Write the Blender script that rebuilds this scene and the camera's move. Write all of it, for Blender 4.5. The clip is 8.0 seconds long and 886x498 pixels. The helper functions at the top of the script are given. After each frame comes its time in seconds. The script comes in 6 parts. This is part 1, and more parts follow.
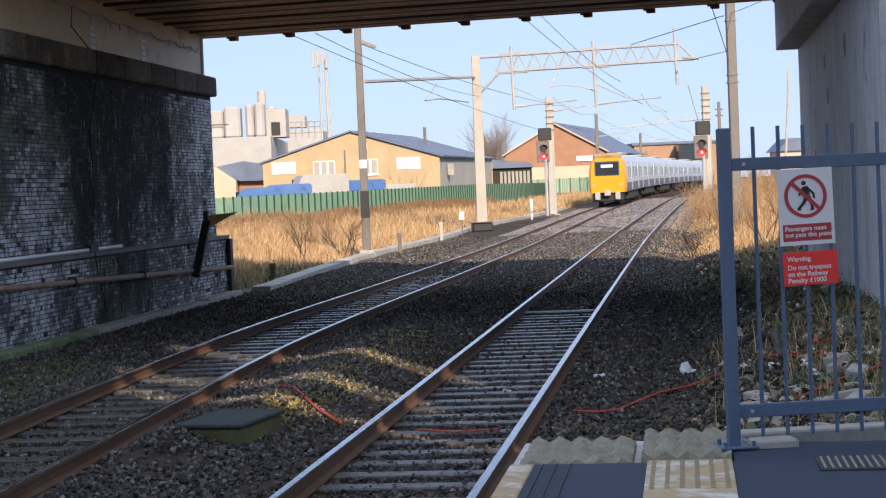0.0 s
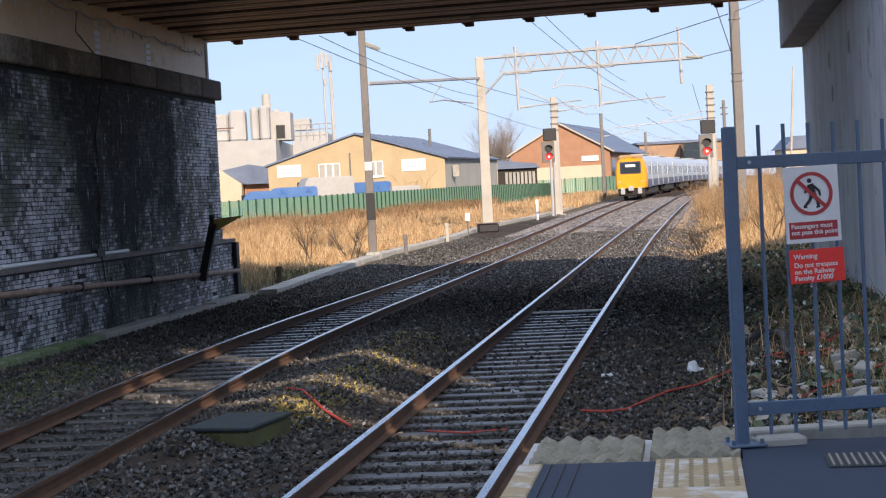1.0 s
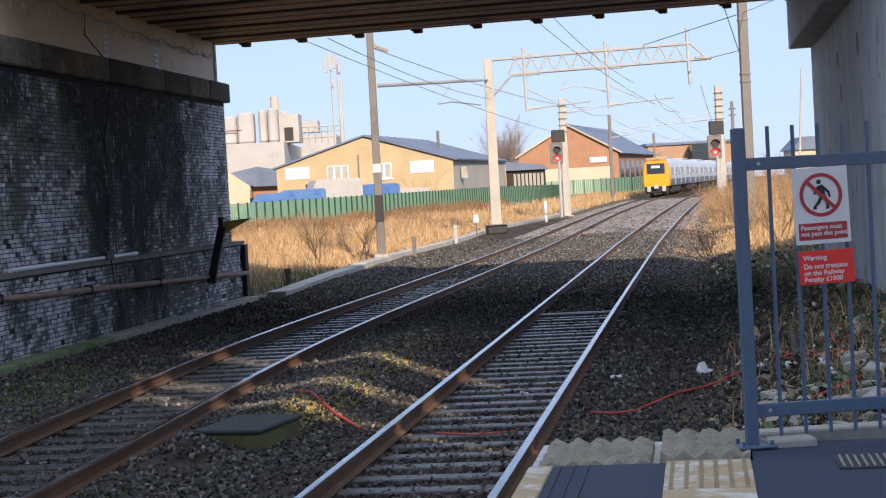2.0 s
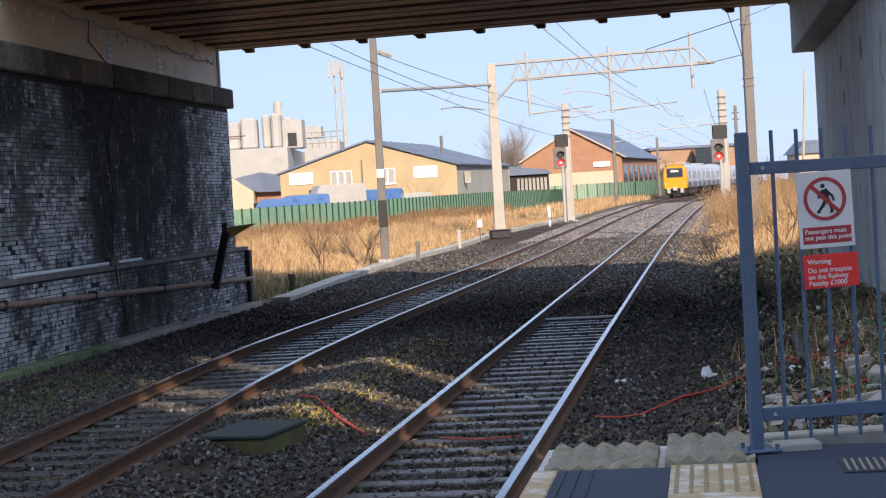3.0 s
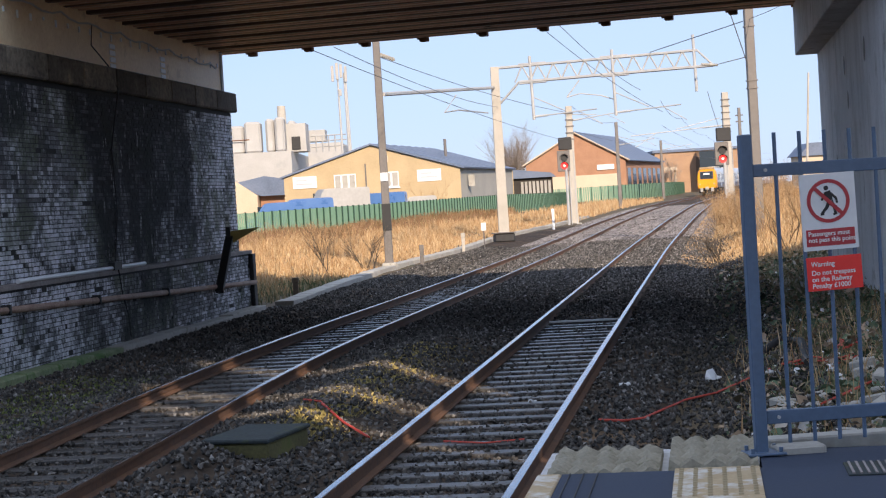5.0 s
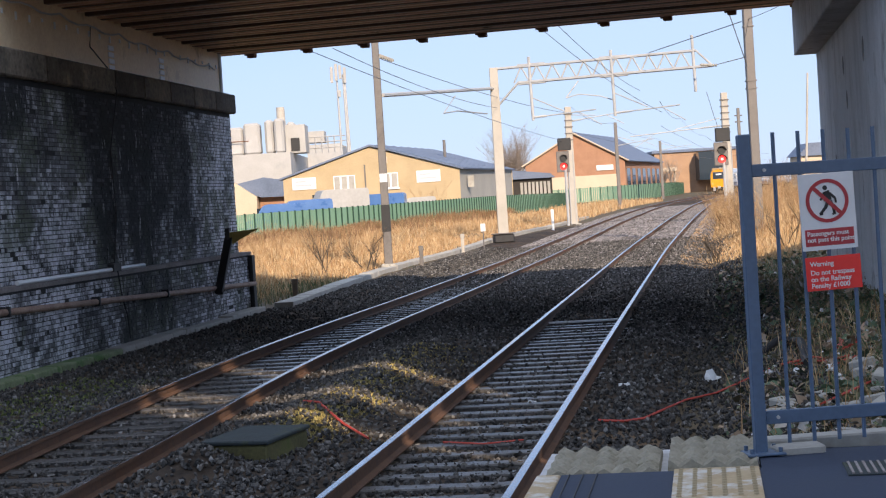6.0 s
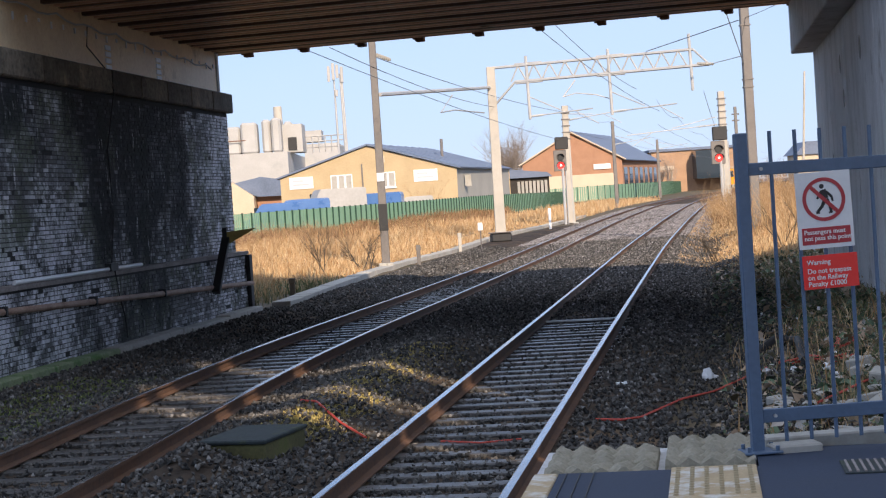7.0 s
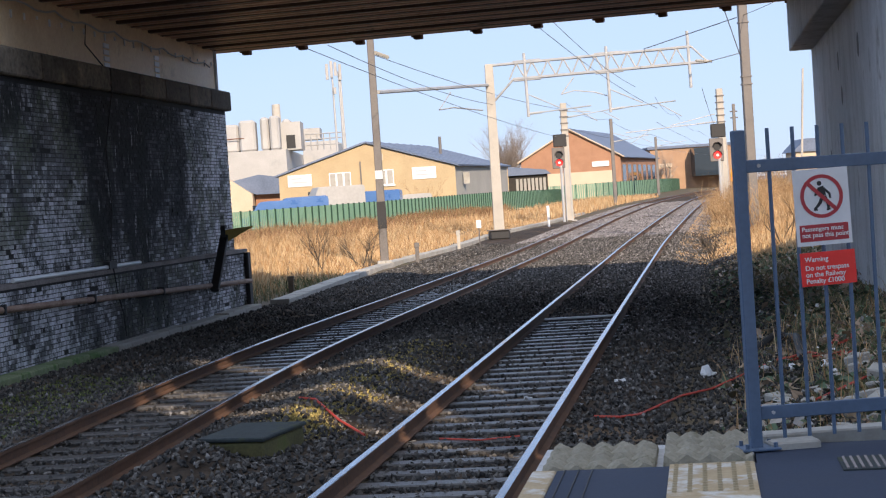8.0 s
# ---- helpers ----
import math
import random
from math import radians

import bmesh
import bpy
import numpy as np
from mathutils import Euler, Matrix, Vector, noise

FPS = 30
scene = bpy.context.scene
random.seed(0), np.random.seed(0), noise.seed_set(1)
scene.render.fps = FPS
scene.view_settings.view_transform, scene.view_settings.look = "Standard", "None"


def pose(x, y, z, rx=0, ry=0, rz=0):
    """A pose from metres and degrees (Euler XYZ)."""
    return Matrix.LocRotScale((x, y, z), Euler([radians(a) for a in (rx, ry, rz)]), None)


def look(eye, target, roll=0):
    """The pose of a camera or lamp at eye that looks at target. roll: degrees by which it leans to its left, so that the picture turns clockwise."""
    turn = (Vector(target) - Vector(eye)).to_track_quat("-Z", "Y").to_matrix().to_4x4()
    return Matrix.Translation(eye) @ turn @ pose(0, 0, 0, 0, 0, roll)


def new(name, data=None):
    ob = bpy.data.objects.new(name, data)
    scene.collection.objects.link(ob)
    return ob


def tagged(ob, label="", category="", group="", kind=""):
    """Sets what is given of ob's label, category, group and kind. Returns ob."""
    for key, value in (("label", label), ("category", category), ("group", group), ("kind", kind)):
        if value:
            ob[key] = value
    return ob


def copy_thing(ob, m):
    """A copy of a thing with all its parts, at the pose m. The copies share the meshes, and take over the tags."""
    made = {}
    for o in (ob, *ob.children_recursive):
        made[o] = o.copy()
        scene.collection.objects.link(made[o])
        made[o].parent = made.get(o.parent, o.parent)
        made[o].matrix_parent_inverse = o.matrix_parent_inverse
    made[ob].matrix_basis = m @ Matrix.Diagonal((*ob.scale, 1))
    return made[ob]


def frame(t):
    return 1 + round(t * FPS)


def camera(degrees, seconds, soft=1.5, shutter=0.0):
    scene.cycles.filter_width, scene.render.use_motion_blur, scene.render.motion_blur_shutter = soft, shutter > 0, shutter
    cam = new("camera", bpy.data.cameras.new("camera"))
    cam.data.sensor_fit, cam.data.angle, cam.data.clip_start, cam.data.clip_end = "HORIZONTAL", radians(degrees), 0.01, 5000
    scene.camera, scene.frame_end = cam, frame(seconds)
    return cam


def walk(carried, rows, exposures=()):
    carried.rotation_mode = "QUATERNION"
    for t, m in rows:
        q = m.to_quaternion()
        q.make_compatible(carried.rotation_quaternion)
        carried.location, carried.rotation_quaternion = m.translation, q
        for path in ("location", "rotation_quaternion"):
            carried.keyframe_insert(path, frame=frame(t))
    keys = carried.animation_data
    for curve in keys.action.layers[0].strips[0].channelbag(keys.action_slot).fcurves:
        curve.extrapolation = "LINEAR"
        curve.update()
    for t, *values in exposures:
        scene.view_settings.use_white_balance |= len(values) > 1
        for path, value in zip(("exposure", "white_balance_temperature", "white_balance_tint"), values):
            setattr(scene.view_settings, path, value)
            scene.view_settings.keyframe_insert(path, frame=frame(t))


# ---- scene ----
cam = camera(29.3, 8.0, soft=1.2)
walk(cam, [
    (0.0, look((0.007, 0.017, 2.235), (0.659, 49.982, 0.483), -2.40)),
    (0.5, look((0.007, 0.011, 2.236), (0.516, 49.979, 0.530), -2.93)),
    (1.0, look((0.002, -0.001, 2.235), (0.480, 49.968, 0.531), -2.98)),
    (1.5, look((-0.000, -0.001, 2.236), (0.301, 49.970, 0.544), -3.03)),
    (3.0, look((-0.007, -0.017, 2.239), (0.124, 49.961, 0.751), -3.32)),
    (3.5, look((0.000, 0.000, 2.238), (-0.000, 49.979, 0.783), -3.42)),
    (4.0, look((0.001, -0.007, 2.238), (-0.049, 49.973, 0.811), -3.41)),
    (4.5, look((0.000, -0.003, 2.238), (-0.000, 49.977, 0.834), -3.42)),
    (6.0, look((0.006, 0.012, 2.236), (0.038, 49.994, 0.880), -3.61)),
    (6.5, look((0.002, -0.004, 2.237), (0.081, 49.978, 0.881), -3.65)),
    (7.0, look((0.007, 0.007, 2.236), (0.116, 49.987, 0.849), -3.70)),
    (7.5, look((0.010, 0.003, 2.237), (0.167, 49.982, 0.805), -3.78)),
    (8.0, look((0.009, -0.001, 2.235), (0.155, 49.977, 0.774), -3.77)),
], exposures=[(0.0, 0.35, 6030, 12), (8.0, 0.35, 6030, 12)])

# ---- world, sun, exposure ----
SUN_AZ, SUN_EL = radians(14), radians(25)   # the sun stands behind the platform, a little to the right
world = bpy.data.worlds.new("world")
scene.world = world
world.use_nodes = True
wn = world.node_tree.nodes
sky = wn.new("ShaderNodeTexSky")
sky.sky_type, sky.sun_disc = "NISHITA", False
sky.sun_elevation, sky.sun_rotation = SUN_EL, radians(180) - SUN_AZ
sky.air_density, sky.dust_density, sky.ozone_density = 1.0, 0.2, 2.5
wn["Background"].inputs["Strength"].default_value = 0.016
world.node_tree.links.new(sky.outputs["Color"], wn["Background"].inputs["Color"])
# thin winter haze spreads an even light over the whole dome
haze = wn.new("ShaderNodeBackground")
haze.inputs["Strength"].default_value = 0.66
# whiter and warmer towards the horizon, with faint wisps of cloud
way = wn.new("ShaderNodeTexCoord")
split = wn.new("ShaderNodeSeparateXYZ")
world.node_tree.links.new(way.outputs["Generated"], split.inputs[0])
stretch = wn.new("ShaderNodeMapping")
stretch.inputs["Scale"].default_value = (2.0, 2.0, 9.0)
world.node_tree.links.new(way.outputs["Generated"], stretch.inputs[0])
wisps = wn.new("ShaderNodeTexNoise")
wisps.inputs["Scale"].default_value, wisps.inputs["Detail"].default_value = 2.2, 7.0
world.node_tree.links.new(stretch.outputs[0], wisps.inputs["Vector"])
height = wn.new("ShaderNodeMath")
height.operation, height.inputs[1].default_value = "MULTIPLY_ADD", -0.16
world.node_tree.links.new(wisps.outputs["Fac"], height.inputs[0])
world.node_tree.links.new(split.outputs[2], height.inputs[2])
tint = wn.new("ShaderNodeValToRGB")
for stop, (place, shade) in zip((tint.color_ramp.elements[0], tint.color_ramp.elements[1], tint.color_ramp.elements.new(0.5)), ((0.0, (0.63, 0.77, 1.02, 1)), (0.55, (0.31, 0.60, 1.30, 1)), (0.12, (0.53, 0.72, 1.09, 1)))):
    stop.position, stop.color = place, shade
world.node_tree.links.new(height.outputs[0], tint.inputs["Fac"])
world.node_tree.links.new(tint.outputs["Color"], haze.inputs["Color"])
both_skies = wn.new("ShaderNodeAddShader")
world.node_tree.links.new(wn["Background"].outputs[0], both_skies.inputs[0])
world.node_tree.links.new(haze.outputs[0], both_skies.inputs[1])
world.node_tree.links.new(both_skies.outputs[0], wn["World Output"].inputs["Surface"])

lamp = bpy.data.lights.new("sun", "SUN")
lamp.energy, lamp.angle, lamp.color = 4.8, radians(0.3), (1.0, 0.79, 0.56)
sun_way = Vector((-math.sin(SUN_AZ) * math.cos(SUN_EL), math.cos(SUN_AZ) * math.cos(SUN_EL), -math.sin(SUN_EL)))
sun = new("sun", lamp)
sun.matrix_world = look((20, -60, 40), Vector((20, -60, 40)) + sun_way)


# ---- materials ----
def base_mat(name, rough=0.7, metal=0.0):
    m = bpy.data.materials.new(name)
    m.use_nodes = True
    n, l = m.node_tree.nodes, m.node_tree.links
    b = n["Principled BSDF"]
    b.inputs["Roughness"].default_value, b.inputs["Metallic"].default_value = rough, metal
    return m, n, l, b


def tex_noise(n, l, vec, scale, detail=6.0, rough=0.6):
    t = n.new("ShaderNodeTexNoise")
    t.inputs["Scale"].default_value, t.inputs["Detail"].default_value, t.inputs["Roughness"].default_value = scale, detail, rough
    l.new(vec, t.inputs["Vector"])
    return t.outputs["Fac"]


def ramp(n, l, fac, stops):
    r = n.new("ShaderNodeValToRGB")
    e = r.color_ramp.elements
    while len(e) < len(stops):
        e.new(0.5)
    for k, (p, c) in enumerate(stops):
        e[k].position, e[k].color = p, (*c, 1)
    l.new(fac, r.inputs["Fac"])
    return r.outputs["Color"]


def blend(n, l, fac, a, b, mode="MIX"):
    x = n.new("ShaderNodeMix")
    x.data_type, x.blend_type = "RGBA", mode
    for sock, v in ((x.inputs[0], fac), (x.inputs[6], a), (x.inputs[7], b)):
        if isinstance(v, (int, float)):
            sock.default_value = v
        elif isinstance(v, tuple):
            sock.default_value = (*v, 1)
        else:
            l.new(v, sock)
    return x.outputs[2]


def relief(n, l, b, height, strength, dist):
    u = n.new("ShaderNodeBump")
    u.inputs["Strength"].default_value, u.inputs["Distance"].default_value = strength, dist
    l.new(height, u.inputs["Height"])
    l.new(u.outputs["Normal"], b.inputs["Normal"])


def surface(name, dark, light, scale=3.0, fine=40.0, rough=0.75, metal=0.0, bump=0.3, dist=0.01, spot=None, spot_scale=1.0, spot_at=0.6, vary=0.0, streak=None):
    """Two scales of variation between two colours, fine relief, and stains of a third colour."""
    m, n, l, b = base_mat(name, rough, metal)
    vec = n.new("ShaderNodeTexCoord").outputs["Object"]
    a, f = tex_noise(n, l, vec, scale), tex_noise(n, l, vec, fine, 4.0)
    both = n.new("ShaderNodeMath")
    both.operation = "MULTIPLY_ADD"
    both.inputs[1].default_value = 0.45
    l.new(f, both.inputs[0])
    half = n.new("ShaderNodeMath")
    half.operation = "MULTIPLY"
    half.inputs[1].default_value = 0.55
    l.new(a, half.inputs[0])
    l.new(half.outputs[0], both.inputs[2])
    col = ramp(n, l, both.outputs[0], [(0.32, dark), (0.68, light)])
    if spot:
        s = tex_noise(n, l, vec, spot_scale, 7.0, 0.7)
        mask = ramp(n, l, s, [(spot_at, (0, 0, 0)), (min(spot_at + 0.12, 1.0), (1, 1, 1))])
        col = blend(n, l, mask, col, spot)
    if streak:
        mp = n.new("ShaderNodeMapping")
        mp.inputs["Scale"].default_value = (1.3, 1.3, 0.3)
        l.new(vec, mp.inputs[0])
        run = ramp(n, l, tex_noise(n, l, mp.outputs[0], 1.3, 8.0, 0.7), [(0.48, (0, 0, 0)), (0.70, (0.6, 0.6, 0.6))])
        col = blend(n, l, run, col, streak)
    if vary:
        info = n.new("ShaderNodeObjectInfo")
        hsv = n.new("ShaderNodeHueSaturation")
        mr = n.new("ShaderNodeMapRange")
        mr.inputs[3].default_value, mr.inputs[4].default_value = 1 - vary, 1 + vary
        l.new(info.outputs["Random"], mr.inputs[0])
        l.new(mr.outputs[0], hsv.inputs["Value"])
        l.new(col, hsv.inputs["Color"])
        col = hsv.outputs["Color"]
    l.new(col, b.inputs["Base Color"])
    rr = n.new("ShaderNodeMapRange")
    rr.inputs[3].default_value, rr.inputs[4].default_value = max(rough - 0.12, 0.02), min(rough + 0.12, 1)
    l.new(a, rr.inputs[0])
    l.new(rr.outputs[0], b.inputs["Roughness"])
    if bump:
        relief(n, l, b, both.outputs[0], bump, dist)
    return m


def island(name, stops, rough=0.85, bump=0.0):
    """A colour for each loose piece of a joined mesh."""
    m, n, l, b = base_mat(name, rough)
    g = n.new("ShaderNodeNewGeometry")
    col = ramp(n, l, g.outputs["Random Per Island"], stops)
    l.new(col, b.inputs["Base Color"])
    return m


def calc(n, l, op, *args):
    """One arithmetic node; numbers or sockets go in, a socket comes out."""
    x = n.new("ShaderNodeMath")
    x.operation = op
    for k, v in enumerate(args):
        if isinstance(v, (int, float)):
            x.inputs[k].default_value = v
        else:
            l.new(v, x.inputs[k])
    return x.outputs[0]


def ease(n, l, v, a, b):
    """0 below a, 1 above b, smooth between."""
    x = n.new("ShaderNodeMapRange")
    x.interpolation_type = "SMOOTHSTEP"
    x.inputs[1].default_value, x.inputs[2].default_value = a, b
    l.new(v, x.inputs[0])
    return x.outputs[0]


def brickwork(name):
    """Sooty engineering bricks: each its own shade, salts and drips on some, soot and algae over many."""
    m, n, l, b = base_mat(name, 0.5)
    geo, info = n.new("ShaderNodeNewGeometry"), n.new("ShaderNodeObjectInfo")
    pos = geo.outputs["Position"]
    sep = n.new("ShaderNodeSeparateXYZ")
    l.new(pos, sep.inputs[0])
    z = sep.outputs[2]
    # distance along the wall from its far end
    run = calc(n, l, "MULTIPLY_ADD", sep.outputs[1], 0.9903, -0.9903 * 40.37)
    run = calc(n, l, "MULTIPLY_ADD", sep.outputs[0], 0.1391, calc(n, l, "ADD", run, 0.1391 * 4.71))
    pick = calc(n, l, "FRACT", calc(n, l, "ADD", geo.outputs["Random Per Island"], info.outputs["Random"]))
    col = ramp(n, l, pick, [(0.0, (0.045, 0.047, 0.052)), (0.5, (0.10, 0.105, 0.115)), (0.88, (0.17, 0.175, 0.195)), (1.0, (0.50, 0.50, 0.54))])
    # salts bloom in ragged patches
    grain = n.new("ShaderNodeMapping")
    grain.inputs["Scale"].default_value = (7.0, 7.0, 3.4)
    l.new(pos, grain.inputs[0])
    fine = tex_noise(n, l, grain.outputs[0], 1.3, 8.0, 0.85)
    wide = tex_noise(n, l, pos, 0.8, 5.0, 0.65)
    bloom = calc(n, l, "MULTIPLY_ADD", fine, 0.55, calc(n, l, "MULTIPLY", wide, 0.45))
    bloom = calc(n, l, "MULTIPLY_ADD", pick, 0.05, bloom)
    # thickest low down on the near part; at the far corner also painted sky sheen
    pale_zone = calc(n, l, "MULTIPLY", calc(n, l, "SUBTRACT", 1.0, ease(n, l, run, -11.0, -8.0)), calc(n, l, "SUBTRACT", 1.0, ease(n, l, z, 2.2, 3.6)))
    pale_zone = calc(n, l, "MAXIMUM", pale_zone, ease(n, l, run, -4.0, -1.5))
    bloom = calc(n, l, "MULTIPLY_ADD", pale_zone, 0.055, bloom)
    col = blend(n, l, ramp(n, l, bloom, [(0.545, (0, 0, 0)), (0.62, (0.95, 0.95, 0.95))]), col, (0.74, 0.75, 0.81))
    green = ramp(n, l, tex_noise(n, l, pos, 0.6, 6.0, 0.7), [(0.50, (0, 0, 0)), (0.60, (0.8, 0.8, 0.8))])
    col = blend(n, l, green, col, (0.060, 0.080, 0.035))
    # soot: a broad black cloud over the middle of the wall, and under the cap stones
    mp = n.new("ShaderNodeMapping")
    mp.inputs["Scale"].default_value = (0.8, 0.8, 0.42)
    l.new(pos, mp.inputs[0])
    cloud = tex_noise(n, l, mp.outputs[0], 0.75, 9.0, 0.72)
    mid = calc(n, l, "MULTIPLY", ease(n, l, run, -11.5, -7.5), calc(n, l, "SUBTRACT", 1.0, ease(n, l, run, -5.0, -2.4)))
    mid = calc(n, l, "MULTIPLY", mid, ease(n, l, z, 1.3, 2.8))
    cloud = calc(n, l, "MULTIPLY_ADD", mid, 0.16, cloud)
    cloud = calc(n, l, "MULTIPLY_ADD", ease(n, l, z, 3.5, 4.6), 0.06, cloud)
    # soot thinned at the far end, where the colour carries the sky sheen
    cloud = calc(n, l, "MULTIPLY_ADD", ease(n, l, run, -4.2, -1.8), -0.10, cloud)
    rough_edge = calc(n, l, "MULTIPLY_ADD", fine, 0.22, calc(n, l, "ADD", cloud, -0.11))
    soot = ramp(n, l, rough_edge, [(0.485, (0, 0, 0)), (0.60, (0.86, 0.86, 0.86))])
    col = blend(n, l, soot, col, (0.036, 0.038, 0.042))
    rough = n.new("ShaderNodeMapRange")
    rough.inputs[3].default_value, rough.inputs[4].default_value = 0.55, 0.85
    l.new(soot, rough.inputs[0])
    l.new(rough.outputs[0], b.inputs["Roughness"])
    shine = n.new("ShaderNodeMapRange")
    shine.inputs[3].default_value, shine.inputs[4].default_value = 0.40, 0.12
    l.new(soot, shine.inputs[0])
    l.new(shine.outputs[0], b.inputs["Specular IOR Level"])
    # short white drips
    mp2 = n.new("ShaderNodeMapping")
    mp2.inputs["Scale"].default_value = (8.0, 8.0, 1.5)
    l.new(pos, mp2.inputs[0])
    d = tex_noise(n, l, mp2.outputs[0], 1.0, 6.0, 0.7)
    col = blend(n, l, ramp(n, l, d, [(0.60, (0, 0, 0)), (0.68, (0.85, 0.85, 0.85))]), col, (0.62, 0.62, 0.64))
    l.new(col, b.inputs["Base Color"])
    relief(n, l, b, fine, 0.5, 0.02)
    return m


M_ballast = surface("ballast", (0.013, 0.010, 0.008), (0.085, 0.063, 0.046), 1.2, 9, 0.9, bump=1.0, dist=0.05, spot=(0.17, 0.115, 0.068), spot_scale=0.35, spot_at=0.54)
M_ballast.node_tree.nodes["Principled BSDF"].inputs["Specular IOR Level"].default_value = 0.15
# stones nearer the platform, darker than the far ones
M_dark_stones = island("near_ballast_stones", [(0.0, (0.008, 0.008, 0.008)), (0.5, (0.056, 0.052, 0.048)), (0.94, (0.135, 0.124, 0.112)), (1.0, (0.26, 0.25, 0.24))])
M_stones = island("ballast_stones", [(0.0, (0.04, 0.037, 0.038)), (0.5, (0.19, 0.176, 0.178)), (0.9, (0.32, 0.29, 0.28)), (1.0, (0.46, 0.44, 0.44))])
M_earth = surface("rough_ground", (0.045, 0.035, 0.02), (0.14, 0.10, 0.05), 0.5, 9, 0.95, bump=0.8, dist=0.06, spot=(0.05, 0.065, 0.022), spot_scale=0.35, spot_at=0.55)
M_sleeper = surface("sleeper", (0.030, 0.029, 0.030), (0.120, 0.114, 0.112), 3.5, 30, 0.36, bump=0.5, dist=0.012, spot=(0.026, 0.021, 0.017), spot_scale=3.2, spot_at=0.52, vary=0.35)
M_railtop = surface("polished_rail", (0.42, 0.46, 0.52), (0.62, 0.66, 0.72), 2.0, 30, 0.22, 1.0, bump=0.03)
M_railrust = surface("rust_stained_rail", (0.30, 0.23, 0.18), (0.56, 0.54, 0.53), 1.2, 30, 0.24, 1.0, bump=0.05)
M_railweb = surface("rusty_rail", (0.055, 0.028, 0.016), (0.16, 0.08, 0.042), 3.0, 40, 0.85, 0.0, bump=0.3, dist=0.004)
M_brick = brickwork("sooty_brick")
M_mortar = surface("dark_mortar", (0.008, 0.008, 0.009), (0.035, 0.035, 0.037), 1.5, 30, 0.9, bump=0.4)
M_capstone = surface("sooty_stone", (0.014, 0.012, 0.011), (0.22, 0.18, 0.13), 1.3, 10, 0.9, bump=0.6, dist=0.03, spot=(0.36, 0.28, 0.18), spot_scale=1.3, spot_at=0.60, vary=0.6)
M_render = surface("stained_cream_concrete", (0.66, 0.46, 0.25), (0.88, 0.70, 0.44), 0.7, 14, 0.5, bump=0.3, dist=0.01, spot=(0.36, 0.22, 0.10), spot_scale=0.7, spot_at=0.57)
M_concrete = surface("weathered_concrete", (0.44, 0.44, 0.45), (0.70, 0.70, 0.71), 0.9, 18, 0.72, bump=0.35, dist=0.01, spot=(0.20, 0.19, 0.18), spot_scale=0.9, spot_at=0.58, streak=(0.22, 0.215, 0.21))
M_pale_conc = surface("pale_concrete", (0.30, 0.285, 0.25), (0.46, 0.44, 0.40), 1.5, 25, 0.85, bump=0.3, dist=0.006, spot=(0.16, 0.15, 0.11), spot_scale=1.8, spot_at=0.58)
M_deck = surface("rusty_brown_girder", (0.50, 0.30, 0.22), (0.74, 0.50, 0.38), 1.4, 20, 0.36, bump=0.25, dist=0.006, spot=(0.04, 0.022, 0.016), spot_scale=0.8)
M_deckdark = surface("deck_plate", (0.05, 0.03, 0.024), (0.11, 0.07, 0.055), 1.0, 12, 0.5)
M_steel_grey = surface("galvanised_steel", (0.40, 0.40, 0.40), (0.56, 0.56, 0.55), 2.0, 25, 0.55, 0.25, bump=0.08)
M_mast_dark = surface("dull_steel_mast", (0.12, 0.11, 0.105), (0.22, 0.20, 0.185), 1.5, 25, 0.6, 0.2, bump=0.1)
M_mast_pale = surface("pale_mast", (0.38, 0.35, 0.30), (0.54, 0.50, 0.44), 1.0, 20, 0.8, bump=0.15)
M_bluegrey = surface("blue_grey_paint", (0.07, 0.11, 0.18), (0.10, 0.15, 0.24), 3.0, 40, 0.45, bump=0.06)
M_black = surface("black_paint", (0.012, 0.012, 0.013), (0.03, 0.03, 0.032), 4.0, 30, 0.6)
M_rust = surface("rust", (0.10, 0.045, 0.022), (0.24, 0.115, 0.06), 4.0, 30, 0.85, bump=0.3)
M_ledge = surface("weathered_ledge", (0.13, 0.11, 0.10), (0.34, 0.30, 0.29), 1.5, 20, 0.8, bump=0.3)
M_mosskerb = surface("mossy_kerb", (0.10, 0.15, 0.06), (0.30, 0.33, 0.20), 2.0, 25, 0.9, bump=0.4, spot=(0.08, 0.16, 0.04), spot_scale=1.5, spot_at=0.5)
M_pipe = surface("worn_pipe", (0.16, 0.085, 0.055), (0.44, 0.32, 0.25), 2.5, 30, 0.7, bump=0.2)
M_wire = surface("wire", (0.16, 0.16, 0.17), (0.24, 0.24, 0.25), 2.0, 10, 0.5, 0.6, bump=0)
M_asphalt = surface("platform_asphalt", (0.009, 0.018, 0.044), (0.022, 0.036, 0.074), 1.2, 60, 0.75, bump=0.25, dist=0.003)
M_buff = surface("buff_tactile", (0.36, 0.265, 0.145), (0.52, 0.40, 0.24), 4.0, 40, 0.8, bump=0.2, dist=0.003, spot=(0.62, 0.60, 0.55), spot_scale=3.5, spot_at=0.5)
M_stud = surface("tan_studs", (0.30, 0.24, 0.14), (0.42, 0.34, 0.21), 4.0, 30, 0.8)
M_zigzag = surface("zigzag_panel", (0.20, 0.18, 0.13), (0.38, 0.35, 0.275), 3.0, 40, 0.9, bump=0.5, dist=0.006, spot=(0.13, 0.12, 0.06), spot_scale=4.0, spot_at=0.56)
